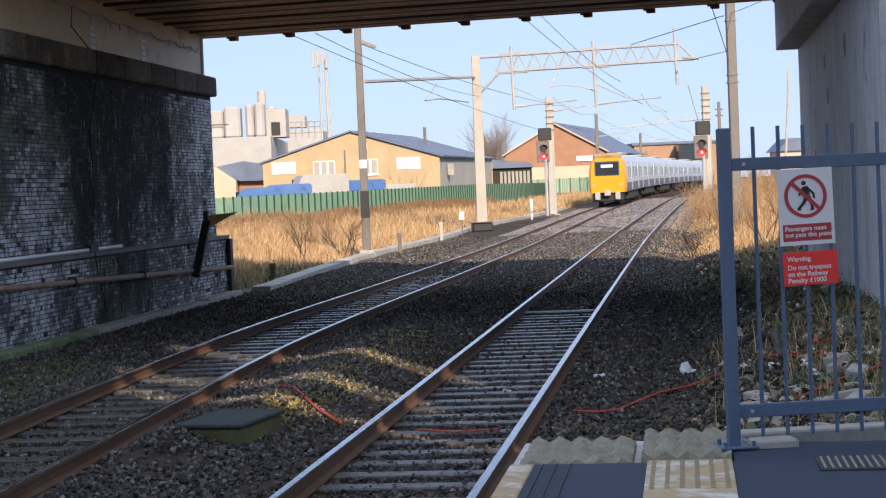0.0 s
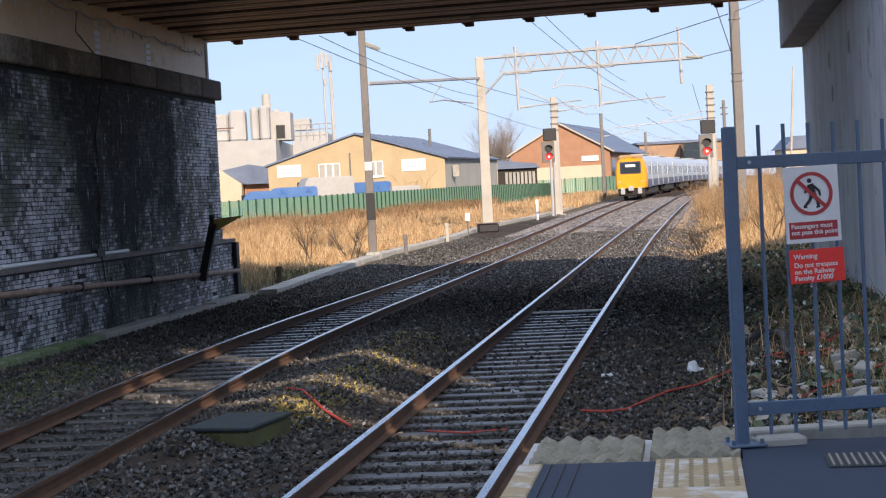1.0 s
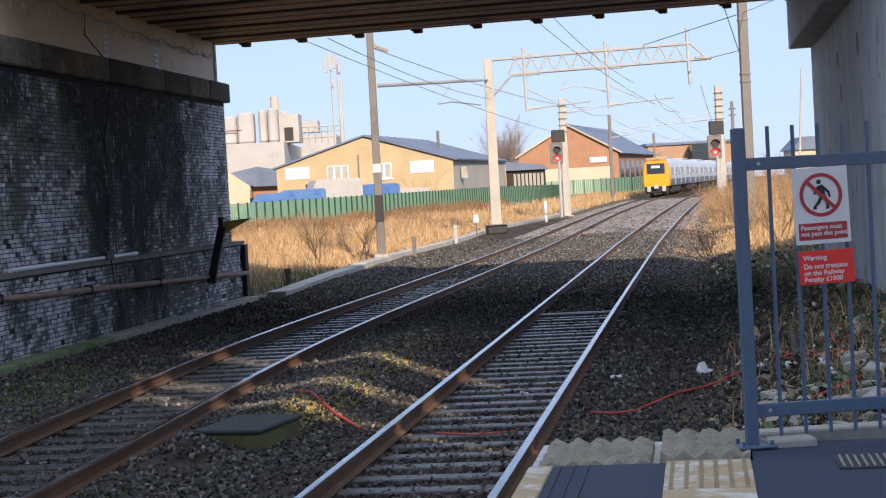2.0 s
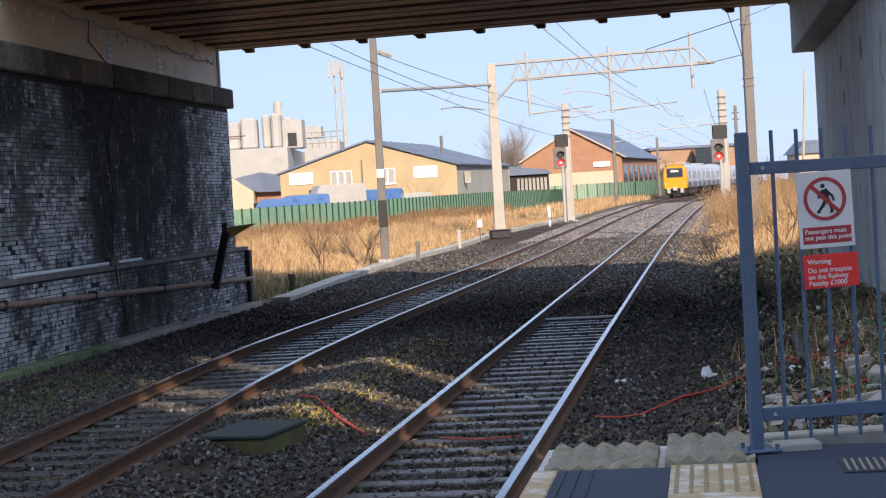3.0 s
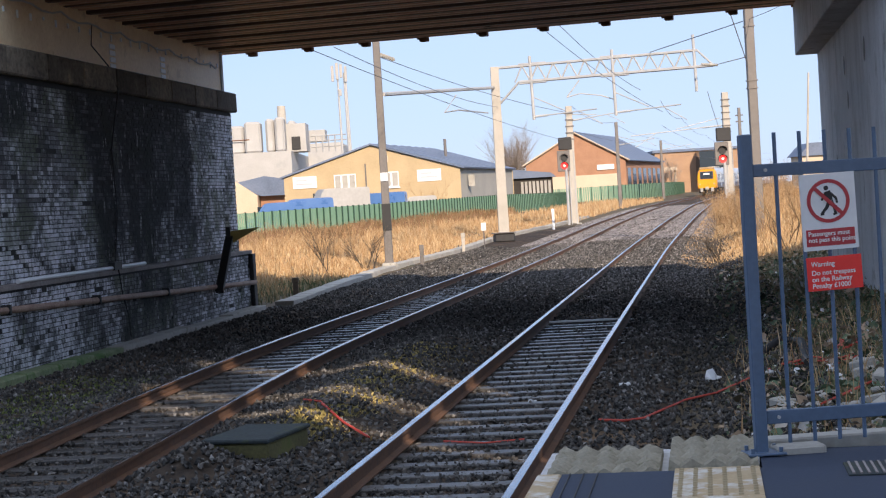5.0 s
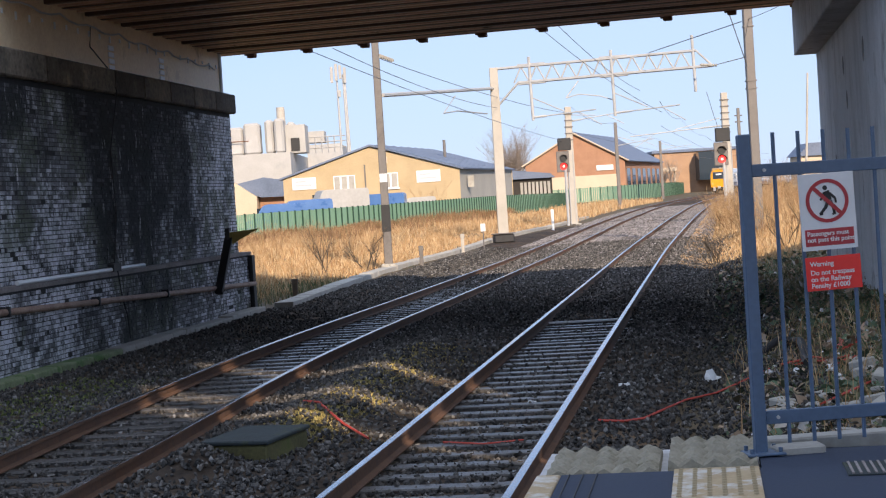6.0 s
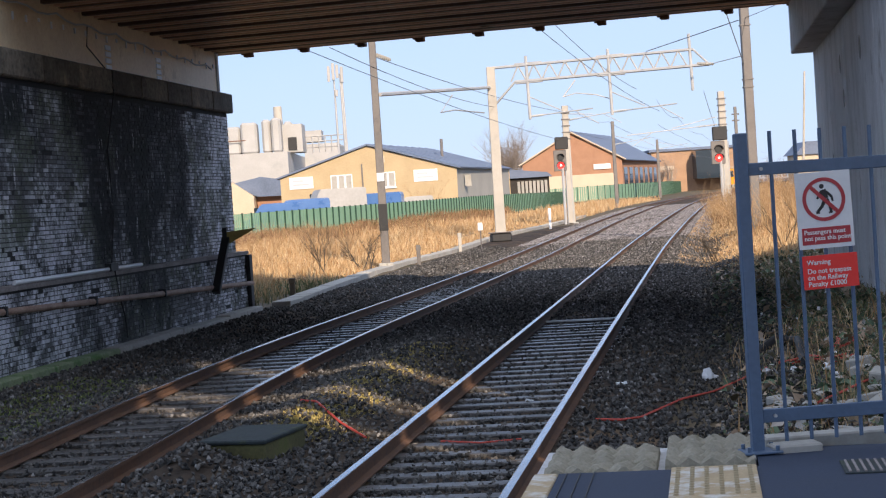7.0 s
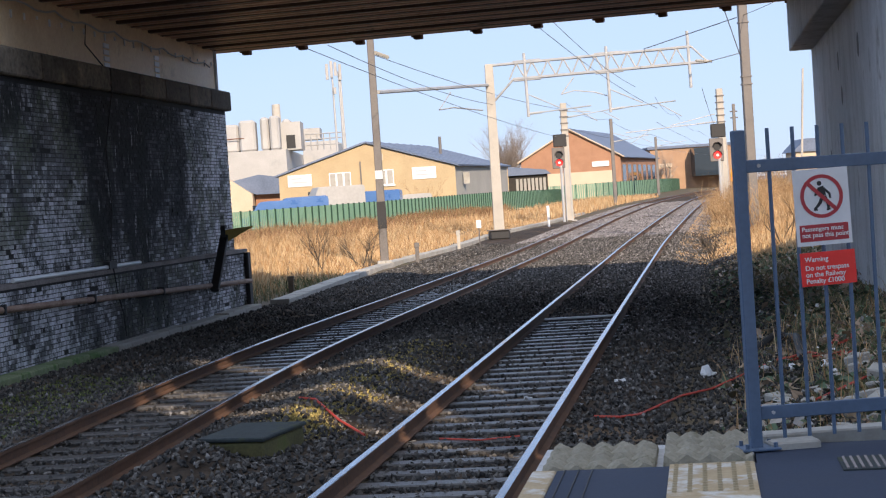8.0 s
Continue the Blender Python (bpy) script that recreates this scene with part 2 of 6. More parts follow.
M_mossy = surface("mossy_concrete", (0.055, 0.052, 0.022), (0.16, 0.145, 0.055), 3.0, 30, 0.95, bump=0.5, dist=0.01, spot=(0.10, 0.11, 0.03), spot_scale=3.0, spot_at=0.55)
M_slab = surface("dark_slab", (0.010, 0.016, 0.018), (0.040, 0.052, 0.056), 3.0, 25, 0.85, bump=0.5, spot=(0.055, 0.065, 0.03), spot_scale=4.0, spot_at=0.55)
M_green = surface("green_fence_paint", (0.15, 0.27, 0.185), (0.22, 0.36, 0.25), 0.8, 12, 0.6, bump=0.1)
M_green_dark = surface("dark_green_steel", (0.015, 0.05, 0.03), (0.03, 0.08, 0.05), 2.0, 12, 0.6)
M_tan = surface("buff_brick_front", (0.40, 0.30, 0.17), (0.55, 0.43, 0.26), 0.35, 8, 0.9, bump=0.2)
M_greyclad = surface("grey_cladding", (0.30, 0.29, 0.26), (0.42, 0.40, 0.36), 0.5, 8, 0.8)
M_slate = surface("blue_grey_roof", (0.085, 0.115, 0.18), (0.16, 0.20, 0.29), 0.6, 6, 0.6, spot=(0.24, 0.26, 0.31), spot_scale=0.4, spot_at=0.62)
M_redbrick = surface("red_brick", (0.30, 0.155, 0.09), (0.44, 0.245, 0.15), 0.8, 9, 0.9, bump=0.2)
M_brownbrick = surface("brown_brick", (0.34, 0.21, 0.13), (0.46, 0.30, 0.19), 0.8, 9, 0.9, bump=0.2)
M_cream = surface("cream_render", (0.54, 0.43, 0.31), (0.66, 0.54, 0.40), 0.5, 8, 0.9)
M_white = surface("white_cladding", (0.36, 0.35, 0.335), (0.48, 0.47, 0.455), 0.25, 4, 0.6, spot=(0.34, 0.34, 0.34), spot_scale=0.12, spot_at=0.55)
M_signwhite = surface("white_sign", (0.70, 0.71, 0.72), (0.80, 0.81, 0.82), 3.0, 30, 0.4, bump=0.02)
M_signred = surface("red_sign", (0.80, 0.022, 0.016), (0.88, 0.035, 0.025), 3.0, 30, 0.4, bump=0.02)
M_signdkred = surface("dark_red_sign", (0.36, 0.02, 0.03), (0.44, 0.03, 0.04), 3.0, 30, 0.4, bump=0.02)
M_letter = surface("white_lettering", (0.75, 0.74, 0.72), (0.84, 0.83, 0.82), 3.0, 30, 0.5, bump=0)
M_trainyellow = surface("yellow_train_paint", (0.78, 0.33, 0.008), (0.86, 0.38, 0.01), 0.6, 8, 0.35, bump=0.02)
M_trainsilver = surface("silver_train_paint", (0.50, 0.52, 0.55), (0.64, 0.66, 0.69), 0.4, 8, 0.35, 0.35, bump=0.02)
M_trainblue = surface("dark_blue_train_paint", (0.05, 0.06, 0.10), (0.09, 0.10, 0.15), 0.6, 8, 0.4, bump=0.02)
M_trainglass = surface("tinted_train_glass", (0.20, 0.22, 0.25), (0.28, 0.30, 0.33), 0.5, 8, 0.25, bump=0)
M_traindome = surface("tan_roof_dome", (0.30, 0.19, 0.09), (0.42, 0.28, 0.14), 1.0, 8, 0.6, bump=0)
M_underframe = surface("underframe", (0.02, 0.017, 0.015), (0.06, 0.05, 0.04), 2.0, 12, 0.85)
M_bluecar = surface("blue_car_paint", (0.06, 0.14, 0.36), (0.10, 0.21, 0.46), 1.0, 10, 0.3, bump=0)
M_bark = surface("bark", (0.06, 0.045, 0.03), (0.15, 0.115, 0.08), 4.0, 20, 0.9, bump=0.4)
M_straw = island("dry_grass", [(0.0, (0.30, 0.16, 0.065)), (0.3, (0.46, 0.285, 0.135)), (0.75, (0.57, 0.395, 0.21)), (1.0, (0.66, 0.50, 0.30))], 0.9)
M_weed = island("weeds", [(0.0, (0.05, 0.075, 0.03)), (0.4, (0.11, 0.14, 0.06)), (0.7, (0.24, 0.20, 0.10)), (1.0, (0.46, 0.36, 0.22))], 0.9)
M_leaf = island("leaves", [(0.0, (0.02, 0.03, 0.02)), (0.35, (0.10, 0.15, 0.08)), (0.6, (0.22, 0.15, 0.09)), (0.85, (0.40, 0.29, 0.20)), (0.96, (0.36, 0.34, 0.31)), (1.0, (0.7, 0.7, 0.72))], 0.75)
M_twig = island("dry_twigs", [(0.0, (0.24, 0.13, 0.06)), (0.5, (0.46, 0.28, 0.13)), (1.0, (0.66, 0.47, 0.25))], 0.9)
M_far_twig = island("pale_far_twigs", [(0.0, (0.24, 0.19, 0.15)), (1.0, (0.42, 0.35, 0.29))], 0.9)
M_moss = island("moss", [(0.0, (0.06, 0.085, 0.02)), (0.6, (0.15, 0.19, 0.05)), (1.0, (0.27, 0.28, 0.09))], 0.95)
M_gold_moss = island("dry_golden_moss", [(0.0, (0.10, 0.10, 0.03)), (0.5, (0.34, 0.27, 0.09)), (1.0, (0.52, 0.42, 0.18))], 0.95)
M_russet = island("russet_brambles", [(0.0, (0.11, 0.06, 0.03)), (0.4, (0.24, 0.125, 0.06)), (0.8, (0.38, 0.23, 0.12)), (1.0, (0.20, 0.20, 0.08))], 0.9)
M_faded_ink = surface("faded_pink_ink", (0.62, 0.44, 0.47), (0.70, 0.54, 0.56), 1.0, 8, 0.6, bump=0)
M_redcable = surface("red_cable", (0.42, 0.04, 0.025), (0.55, 0.07, 0.04), 4.0, 30, 0.5, bump=0)
M_litter = surface("litter", (0.60, 0.61, 0.62), (0.78, 0.78, 0.78), 6.0, 40, 0.6)
M_yellowplate = surface("faded_yellow_plate", (0.34, 0.25, 0.06), (0.48, 0.36, 0.11), 4.0, 30, 0.7)


def glassy(name, col, rough=0.05):
    m, n, l, b = base_mat(name, rough)
    b.inputs["Base Color"].default_value = (*col, 1)
    return m


M_window = glassy("dark_window_glass", (0.03, 0.04, 0.05))


def glow(name, col, power):
    m, n, l, b = base_mat(name, 0.4)
    b.inputs["Base Color"].default_value = (*col, 1)
    b.inputs["Emission Color"].default_value, b.inputs["Emission Strength"].default_value = (*col, 1), power
    return m


M_redlamp = glow("red_signal_light", (1.0, 0.02, 0.015), 1.3)
M_redcore = glow("red_signal_core", (1.0, 0.45, 0.35), 2.2)
M_taillamp = glow("red_tail_light", (1.0, 0.10, 0.05), 3.0)


# ---- building blocks ----
def part(name, bm, material, parent=None, label="", smooth=False):
    me = bpy.data.meshes.new(name)
    bm.to_mesh(me)
    bm.free()
    me.materials.append(material)
    if smooth:
        for p in me.polygons:
            p.use_smooth = True
    ob = new(name, me)
    ob.parent = parent
    return tagged(ob, label) if label else ob


def thing(name, at=(0, 0, 0), turn=0.0, label="", category="", group="", kind=""):
    ob = new(name)
    ob.matrix_basis = pose(*at, 0, 0, turn)
    ob.empty_display_size = 0.2
    return tagged(ob, label, category, group, kind)


def box(bm, x0, x1, y0, y1, z0, z1, m=None, bevel=0.0):
    r = bmesh.ops.create_cube(bm, size=1.0)
    for v in r["verts"]:
        v.co = Vector(((x0 + x1) / 2 + v.co.x * (x1 - x0), (y0 + y1) / 2 + v.co.y * (y1 - y0), (z0 + z1) / 2 + v.co.z * (z1 - z0)))
    if bevel:
        es = {e for v in r["verts"] for e in v.link_edges}
        o = bmesh.ops.bevel(bm, geom=list(es), offset=bevel, segments=1, affect="EDGES")
        vs = {v for f in o["faces"] for v in f.verts} | {v for v in r["verts"] if v.is_valid}
    else:
        vs = set(r["verts"])
    if m is not None:
        for v in vs:
            v.co = m @ v.co
    return bm


def tube(bm, a, b, r0, r1=None, seg=8):
    a, b = Vector(a), Vector(b)
    r1 = r0 if r1 is None else r1
    q = (b - a).to_track_quat("Z", "Y").to_matrix().to_4x4()
    m = Matrix.Translation((a + b) / 2) @ q
    bmesh.ops.create_cone(bm, cap_ends=True, segments=seg, radius1=r0, radius2=r1, depth=(b - a).length, matrix=m)
    return bm


def prism(bm, outline, m, depth):
    """A flat outline in x, z pushed along y by depth."""
    a = [bm.verts.new(m @ Vector((x, 0, z))) for x, z in outline]
    b = [bm.verts.new(m @ Vector((x, depth, z))) for x, z in outline]
    k = len(outline)
    bm.faces.new(a)
    bm.faces.new(b[::-1])
    for i in range(k):
        bm.faces.new((a[i], b[i], b[(i + 1) % k], a[(i + 1) % k]))
    bmesh.ops.recalc_face_normals(bm, faces=bm.faces[:])
    return bm


def polytube(bm, pts, r, seg=6):
    """One bent tube through all the points."""
    pts = [Vector(p) for p in pts]
    rings = []
    for i, p in enumerate(pts):
        d = (pts[min(i + 1, len(pts) - 1)] - pts[max(i - 1, 0)]).normalized()
        s = d.cross(Vector((0, 0, 1)))
        s = s.normalized() if s.length > 0.05 else Vector((1, 0, 0))
        t = s.cross(d).normalized()
        rings.append([bm.verts.new(p + (s * math.cos(2 * math.pi * k / seg) + t * math.sin(2 * math.pi * k / seg)) * r) for k in range(seg)])
    for a, b in zip(rings, rings[1:]):
        for k in range(seg):
            bm.faces.new((a[k], b[k], b[(k + 1) % seg], a[(k + 1) % seg]))
    bm.faces.new(rings[0])
    bm.faces.new(rings[-1][::-1])
    return bm


def raw(name, verts, faces, material, parent=None, smooth=False):
    me = bpy.data.meshes.new(name)
    me.from_pydata(verts, [], faces)
    me.materials.append(material)
    if smooth:
        for p in me.polygons:
            p.use_smooth = True
    ob = new(name, me)
    ob.parent = parent
    return ob


# ---- plan: the two tracks and the lie of the land ----
def curve_through(points):
    ys, xs = np.array([p[0] for p in points], float), np.array([p[1] for p in points], float)
    s = np.gradient(xs, ys)

    def at(y):
        i = int(np.clip(np.searchsorted(ys, y) - 1, 0, len(ys) - 2))
        h = ys[i + 1] - ys[i]
        u = (y - ys[i]) / h
        if u < 0:
            return xs[0] + s[0] * (y - ys[0])
        if u > 1:
            return xs[-1] + s[-1] * (y - ys[-1])
        return ((2 * u**3 - 3 * u**2 + 1) * xs[i] + (u**3 - 2 * u**2 + u) * h * s[i] + (-2 * u**3 + 3 * u**2) * xs[i + 1] + (u**3 - u**2) * h * s[i + 1])
    return at


left_x = curve_through([(-10, -6.6), (0, -5.6), (10, -4.55), (17, -3.77), (22, -3.25), (26, -2.77), (30, -2.18), (40, -0.5), (50, 1.2), (60, 2.95), (80, 6.3), (100, 9.7), (121, 13.5), (150, 18.9), (175, 24.0), (208, 31.3), (260, 44.0), (330, 63.0), (420, 90.0)])
right_x = curve_through([(-10, -3.974), (10, -0.822), (30, 2.33), (50, 5.52), (60, 7.15), (80, 10.6), (100, 14.15), (121, 18.0), (150, 23.4), (175, 28.5), (208, 35.8), (260, 48.5), (330, 67.5), (420, 94.5)])
rise = curve_through([(-50, 0), (0, 0), (30, 0), (50, 0.03), (80, 0.22), (120, 0.56), (160, 0.80), (210, 0.97), (400, 1.1)])


def zr(y):
    return rise(min(max(y, -50), 400))


def step(a, b, v):
    u = min(max((v - a) / (b - a), 0), 1)
    return u * u * (3 - 2 * u)


def bed(x, y):
    """Height of the track bed and of the land beside it."""
    l, r = left_x(y), right_x(y)
    z = zr(y) - 0.212
    z += 0.068 * step(0.80, 0.98, min(abs(x - l), abs(x - r)))
    z += 0.062 * (step(31.6, 32.6, y) if abs(x - r) < 0.98 else step(45, 51, y) if abs(x - l) < 0.98 else 0.0) * (1 - step(0.80, 0.98, min(abs(x - l), abs(x - r))))
    z += 0.24 * math.exp(-((x + 2.42) / 0.34) ** 2 - ((y - 15.75) / 0.55) ** 2)
    if x > r:
        u = x - r
        z -= 0.18 * step(1.3, 2.2, u) * (1 - step(2.2, 3.2, u))
        z += 0.75 * step(2.2, 6.5, u) * (1 - 0.4 * step(30, 45, y)) + 0.5 * step(4, 12, u) * step(50, 80, y)
    elif x < l:
        u = l - x
        z -= 0.05 * step(1.4, 1.9, u)
        z += 0.25 * step(3.0, 14.0, u) * step(42, 70, y) + 0.1 * step(2.2, 3.0, u)
    else:
        w = (x - l) / (r - l)
        near = (1 - step(24, 34, y)) * step(16.8, 18.8, y)
        z += (0.22 * near + 0.02) * math.exp(-((w - 0.52) / 0.16) ** 2)
    return z


# ---- ground: one sheet to the horizon ----
def spread(a, b, n, power):
    return [a + (b - a) * (k / n) ** power for k in range(n + 1)]


def build_ground():
    ys = [-3000, -800, -200, -60, -25, -10] + [y * 1.0 for y in range(-5, 60)] + [60 + 2.5 * k for k in range(60)] + [215, 225, 240, 260, 290, 330, 400, 600, 1000, 2000, 3500]
    offs = [-3000, -900, -300, -120, -60, -35, -24, -18] + [-14 + 0.5 * k for k in range(61)] + [18, 22, 28, 40, 70, 150, 400, 1200, 3000]
    verts, faces = [], []
    for y in ys:
        yc = min(max(y, -30), 400)
        c = 0.5 * (left_x(yc) + right_x(yc))
        for o in offs:
            x = c + o
            z = bed(x, yc) + 0.06 * noise.noise(Vector((x * 0.4, y * 0.4, 0))) * step(3.8, 6, abs(o)) - 0.02
            verts.append((x, y, z))
    n = len(offs)
    for j in range(len(ys) - 1):
        for i in range(n - 1):
            a = j * n + i
            faces.append((a, a + 1, a + n + 1, a + n))
    ob = raw("ground", verts, faces, M_earth, smooth=True)
    tagged(ob, "rough earth and dry grass ground beside the railway", "ground", kind="structure")


def build_ballast():
    ys = [0.5 * k - 6 for k in range(132)] + [60 + 2 * k for k in range(80)] + [225, 240, 260, 290, 330, 400]
    verts, faces = [], []
    n = 44
    for y in ys:
        a, b = left_x(y) - 2.0 - 2.3 * (1 - step(85, 115, y)), right_x(y) + 2.1 - 0.75 * step(43, 52, y)
        for i in range(n + 1):
            x = a + (b - a) * i / n
            edge = 0.12 * (i in (0, n))
            z = bed(x, y) + 0.012 + 0.035 * noise.noise(Vector((x * 1.7, y * 1.7, 3))) + 0.02 * noise.noise(Vector((x * 6, y * 6, 5))) - edge
            verts.append((x, y, z))
    for j in range(len(ys) - 1):
        for i in range(n):
            a = j * (n + 1) + i
            faces.append((a, a + 1, a + n + 2, a + n + 1))
    ob = raw("ballast_bed", verts, faces, M_ballast, smooth=True)
    tagged(ob, "dark brown stone ballast bed under both tracks", "ballast", kind="structure")


def build_stones():
    rnd = random.Random(4)
    verts, faces = [], []
    base = [(1, 0, 0), (-1, 0, 0), (0, 1, 0), (0, -1, 0), (0, 0, 1), (0, 0, -1)]
    tri = [(0, 2, 4), (2, 1, 4), (1, 3, 4), (3, 0, 4), (2, 0, 5), (1, 2, 5), (3, 1, 5), (0, 3, 5)]
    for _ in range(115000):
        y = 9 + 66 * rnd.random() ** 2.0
        a, b = left_x(y) - 3.9, right_x(y) + 3.6
        x = a + (b - a) * rnd.random()
        near_rail = min(abs(abs(x - left_x(y)) - 0.76), abs(abs(x - right_x(y)) - 0.76))
        if near_rail < 0.09:
            continue
        inside = abs(x - left_x(y)) < 1.25 or abs(x - right_x(y)) < 1.25
        if inside and rnd.random() < 0.2:
            continue
        s = rnd.uniform(0.016, 0.036) * (1 + 0.4 * step(30, 60, y))
        z = bed(x, y) + 0.012 + (rnd.uniform(0.002, 0.030) if inside else 0.018)
        k = len(verts)
        q = Euler((rnd.uniform(0, 6), rnd.uniform(0, 6), rnd.uniform(0, 6))).to_matrix()
        sc = (s * rnd.uniform(0.8, 1.3), s * rnd.uniform(0.8, 1.3), s * rnd.uniform(0.5, 0.9))
        for p in base:
            v = q @ Vector((p[0] * sc[0], p[1] * sc[1], p[2] * sc[2]))
            verts.append((x + v.x, y + v.y, z + v.z))
        faces += [(k + i, k + j, k + m) for i, j, m in tri]
    tagged(raw("ballast_stones", verts, faces, M_dark_stones), "loose dark ballast stones near the platform", "stones", kind="stuff")
    verts, faces = [], []
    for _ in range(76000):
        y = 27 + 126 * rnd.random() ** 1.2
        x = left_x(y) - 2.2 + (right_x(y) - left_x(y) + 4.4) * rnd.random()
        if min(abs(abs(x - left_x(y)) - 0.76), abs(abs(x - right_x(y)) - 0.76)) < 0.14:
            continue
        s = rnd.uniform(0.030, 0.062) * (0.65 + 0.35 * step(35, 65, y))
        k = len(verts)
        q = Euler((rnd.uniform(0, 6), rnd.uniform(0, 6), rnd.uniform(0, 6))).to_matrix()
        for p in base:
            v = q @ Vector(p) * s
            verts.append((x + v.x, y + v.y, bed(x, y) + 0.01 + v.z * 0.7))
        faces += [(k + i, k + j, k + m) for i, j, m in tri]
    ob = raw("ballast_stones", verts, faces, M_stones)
    tagged(ob, "loose angular brown and grey ballast stones", "stones", kind="stuff")


def ribbon(path_x, offset, profile, y0, y1, dy, z0):
    """A section swept along a track: profile in (across, up)."""
    verts, faces = [], []
    k = len(profile)
    ys = []
    y = y0
    while y < y1:
        ys.append(y)
        y += dy * (1 if y < 70 else 2)
    for y in ys:
        d = Vector((path_x(y + 0.2) - path_x(y - 0.2), 0.4)).normalized()
        c = Vector((path_x(y), y)) + offset * Vector((d.y, -d.x))
        for u, z in profile:
            p = c + u * Vector((d.y, -d.x))
            verts.append((p.x, p.y, z + z0 + zr(y)))
    for j in range(len(ys) - 1):
        for i in range(k - 1):
            a = j * k + i
            faces.append((a, a + 1, a + k + 1, a + k))
    return verts, faces


def build_track(path_x, label, head):
    track = thing("railway_track", (0, 0, 0), 0, label, "railway track", "railway tracks")
    web = [(-0.070, -0.160), (-0.070, -0.148), (-0.012, -0.128), (-0.010, -0.048), (-0.035, -0.036), (-0.035, -0.004)]
    web2 = [(-x, z) for x, z in reversed(web)]
    top = [(-0.035, -0.004), (-0.028, 0.0), (0.028, 0.0), (0.035, -0.004)]
    for off in (-0.7525, 0.7525):
        v, f = ribbon(path_x, off, web, -6, 400, 1.0, 0)
        v2, f2 = ribbon(path_x, off, web2, -6, 400, 1.0, 0)
        rail = raw("rail", v + v2, f + [tuple(i + len(v) for i in q) for q in f2], M_railweb, track)
        v, f = ribbon(path_x, off, top, -6, 400, 1.0, 0)
        tagged(raw("rail_head", v, f, head, rail), "worn steel running surface")
    bm = bmesh.new()
    box(bm, -1.25, 1.25, -0.115, 0.115, -0.13, 0, bevel=0.012)
    first = part("sleeper", bm, M_sleeper, track)
    mesh = first.data
    far_v, far_f = [], []
    y, count = 6.0, 0
    spacing = 0.607
    src_v = [v.co.copy() for v in mesh.vertices]
    src_f = [tuple(p.vertices) for p in mesh.polygons]
    rnd = random.Random(7)
    while y < 330:
        d = Vector((path_x(y + 0.2) - path_x(y - 0.2), 0.4, 0)).normalized()
        turn = -math.degrees(math.atan2(d.x, d.y)) + rnd.uniform(-0.4, 0.4)
        m = pose(path_x(y), y, zr(y) - 0.165 + rnd.uniform(-0.008, 0.006), 0, 0, turn)
        if count < 130:
            ob = first if count == 0 else new("sleeper", mesh)
            ob.parent = track
            ob.matrix_basis = m
        else:
            k = len(far_v)
            far_v += [tuple(m @ v) for v in src_v]
            far_f += [tuple(i + k for i in f) for f in src_f]
        count += 1
        y += spacing * d.y
    tagged(raw("sleeper_rest", far_v, far_f, M_sleeper, track), kind="stuff")


# ---- the road bridge ----
W_END, W_DIR = Vector((-4.71, 40.37, 0)), Vector((0.1391, 0.9903, 0))     # foot of the brick abutment's far end, and the way it runs
WALL_TURN = math.degrees(math.atan2(W_DIR.y, W_DIR.x))
D_DIR = Vector((13.03, -3.6, 0)).normalized()                              # the way the girders run
DECK_TURN = math.degrees(math.atan2(D_DIR.y, D_DIR.x))
DECK_Z = 6.12


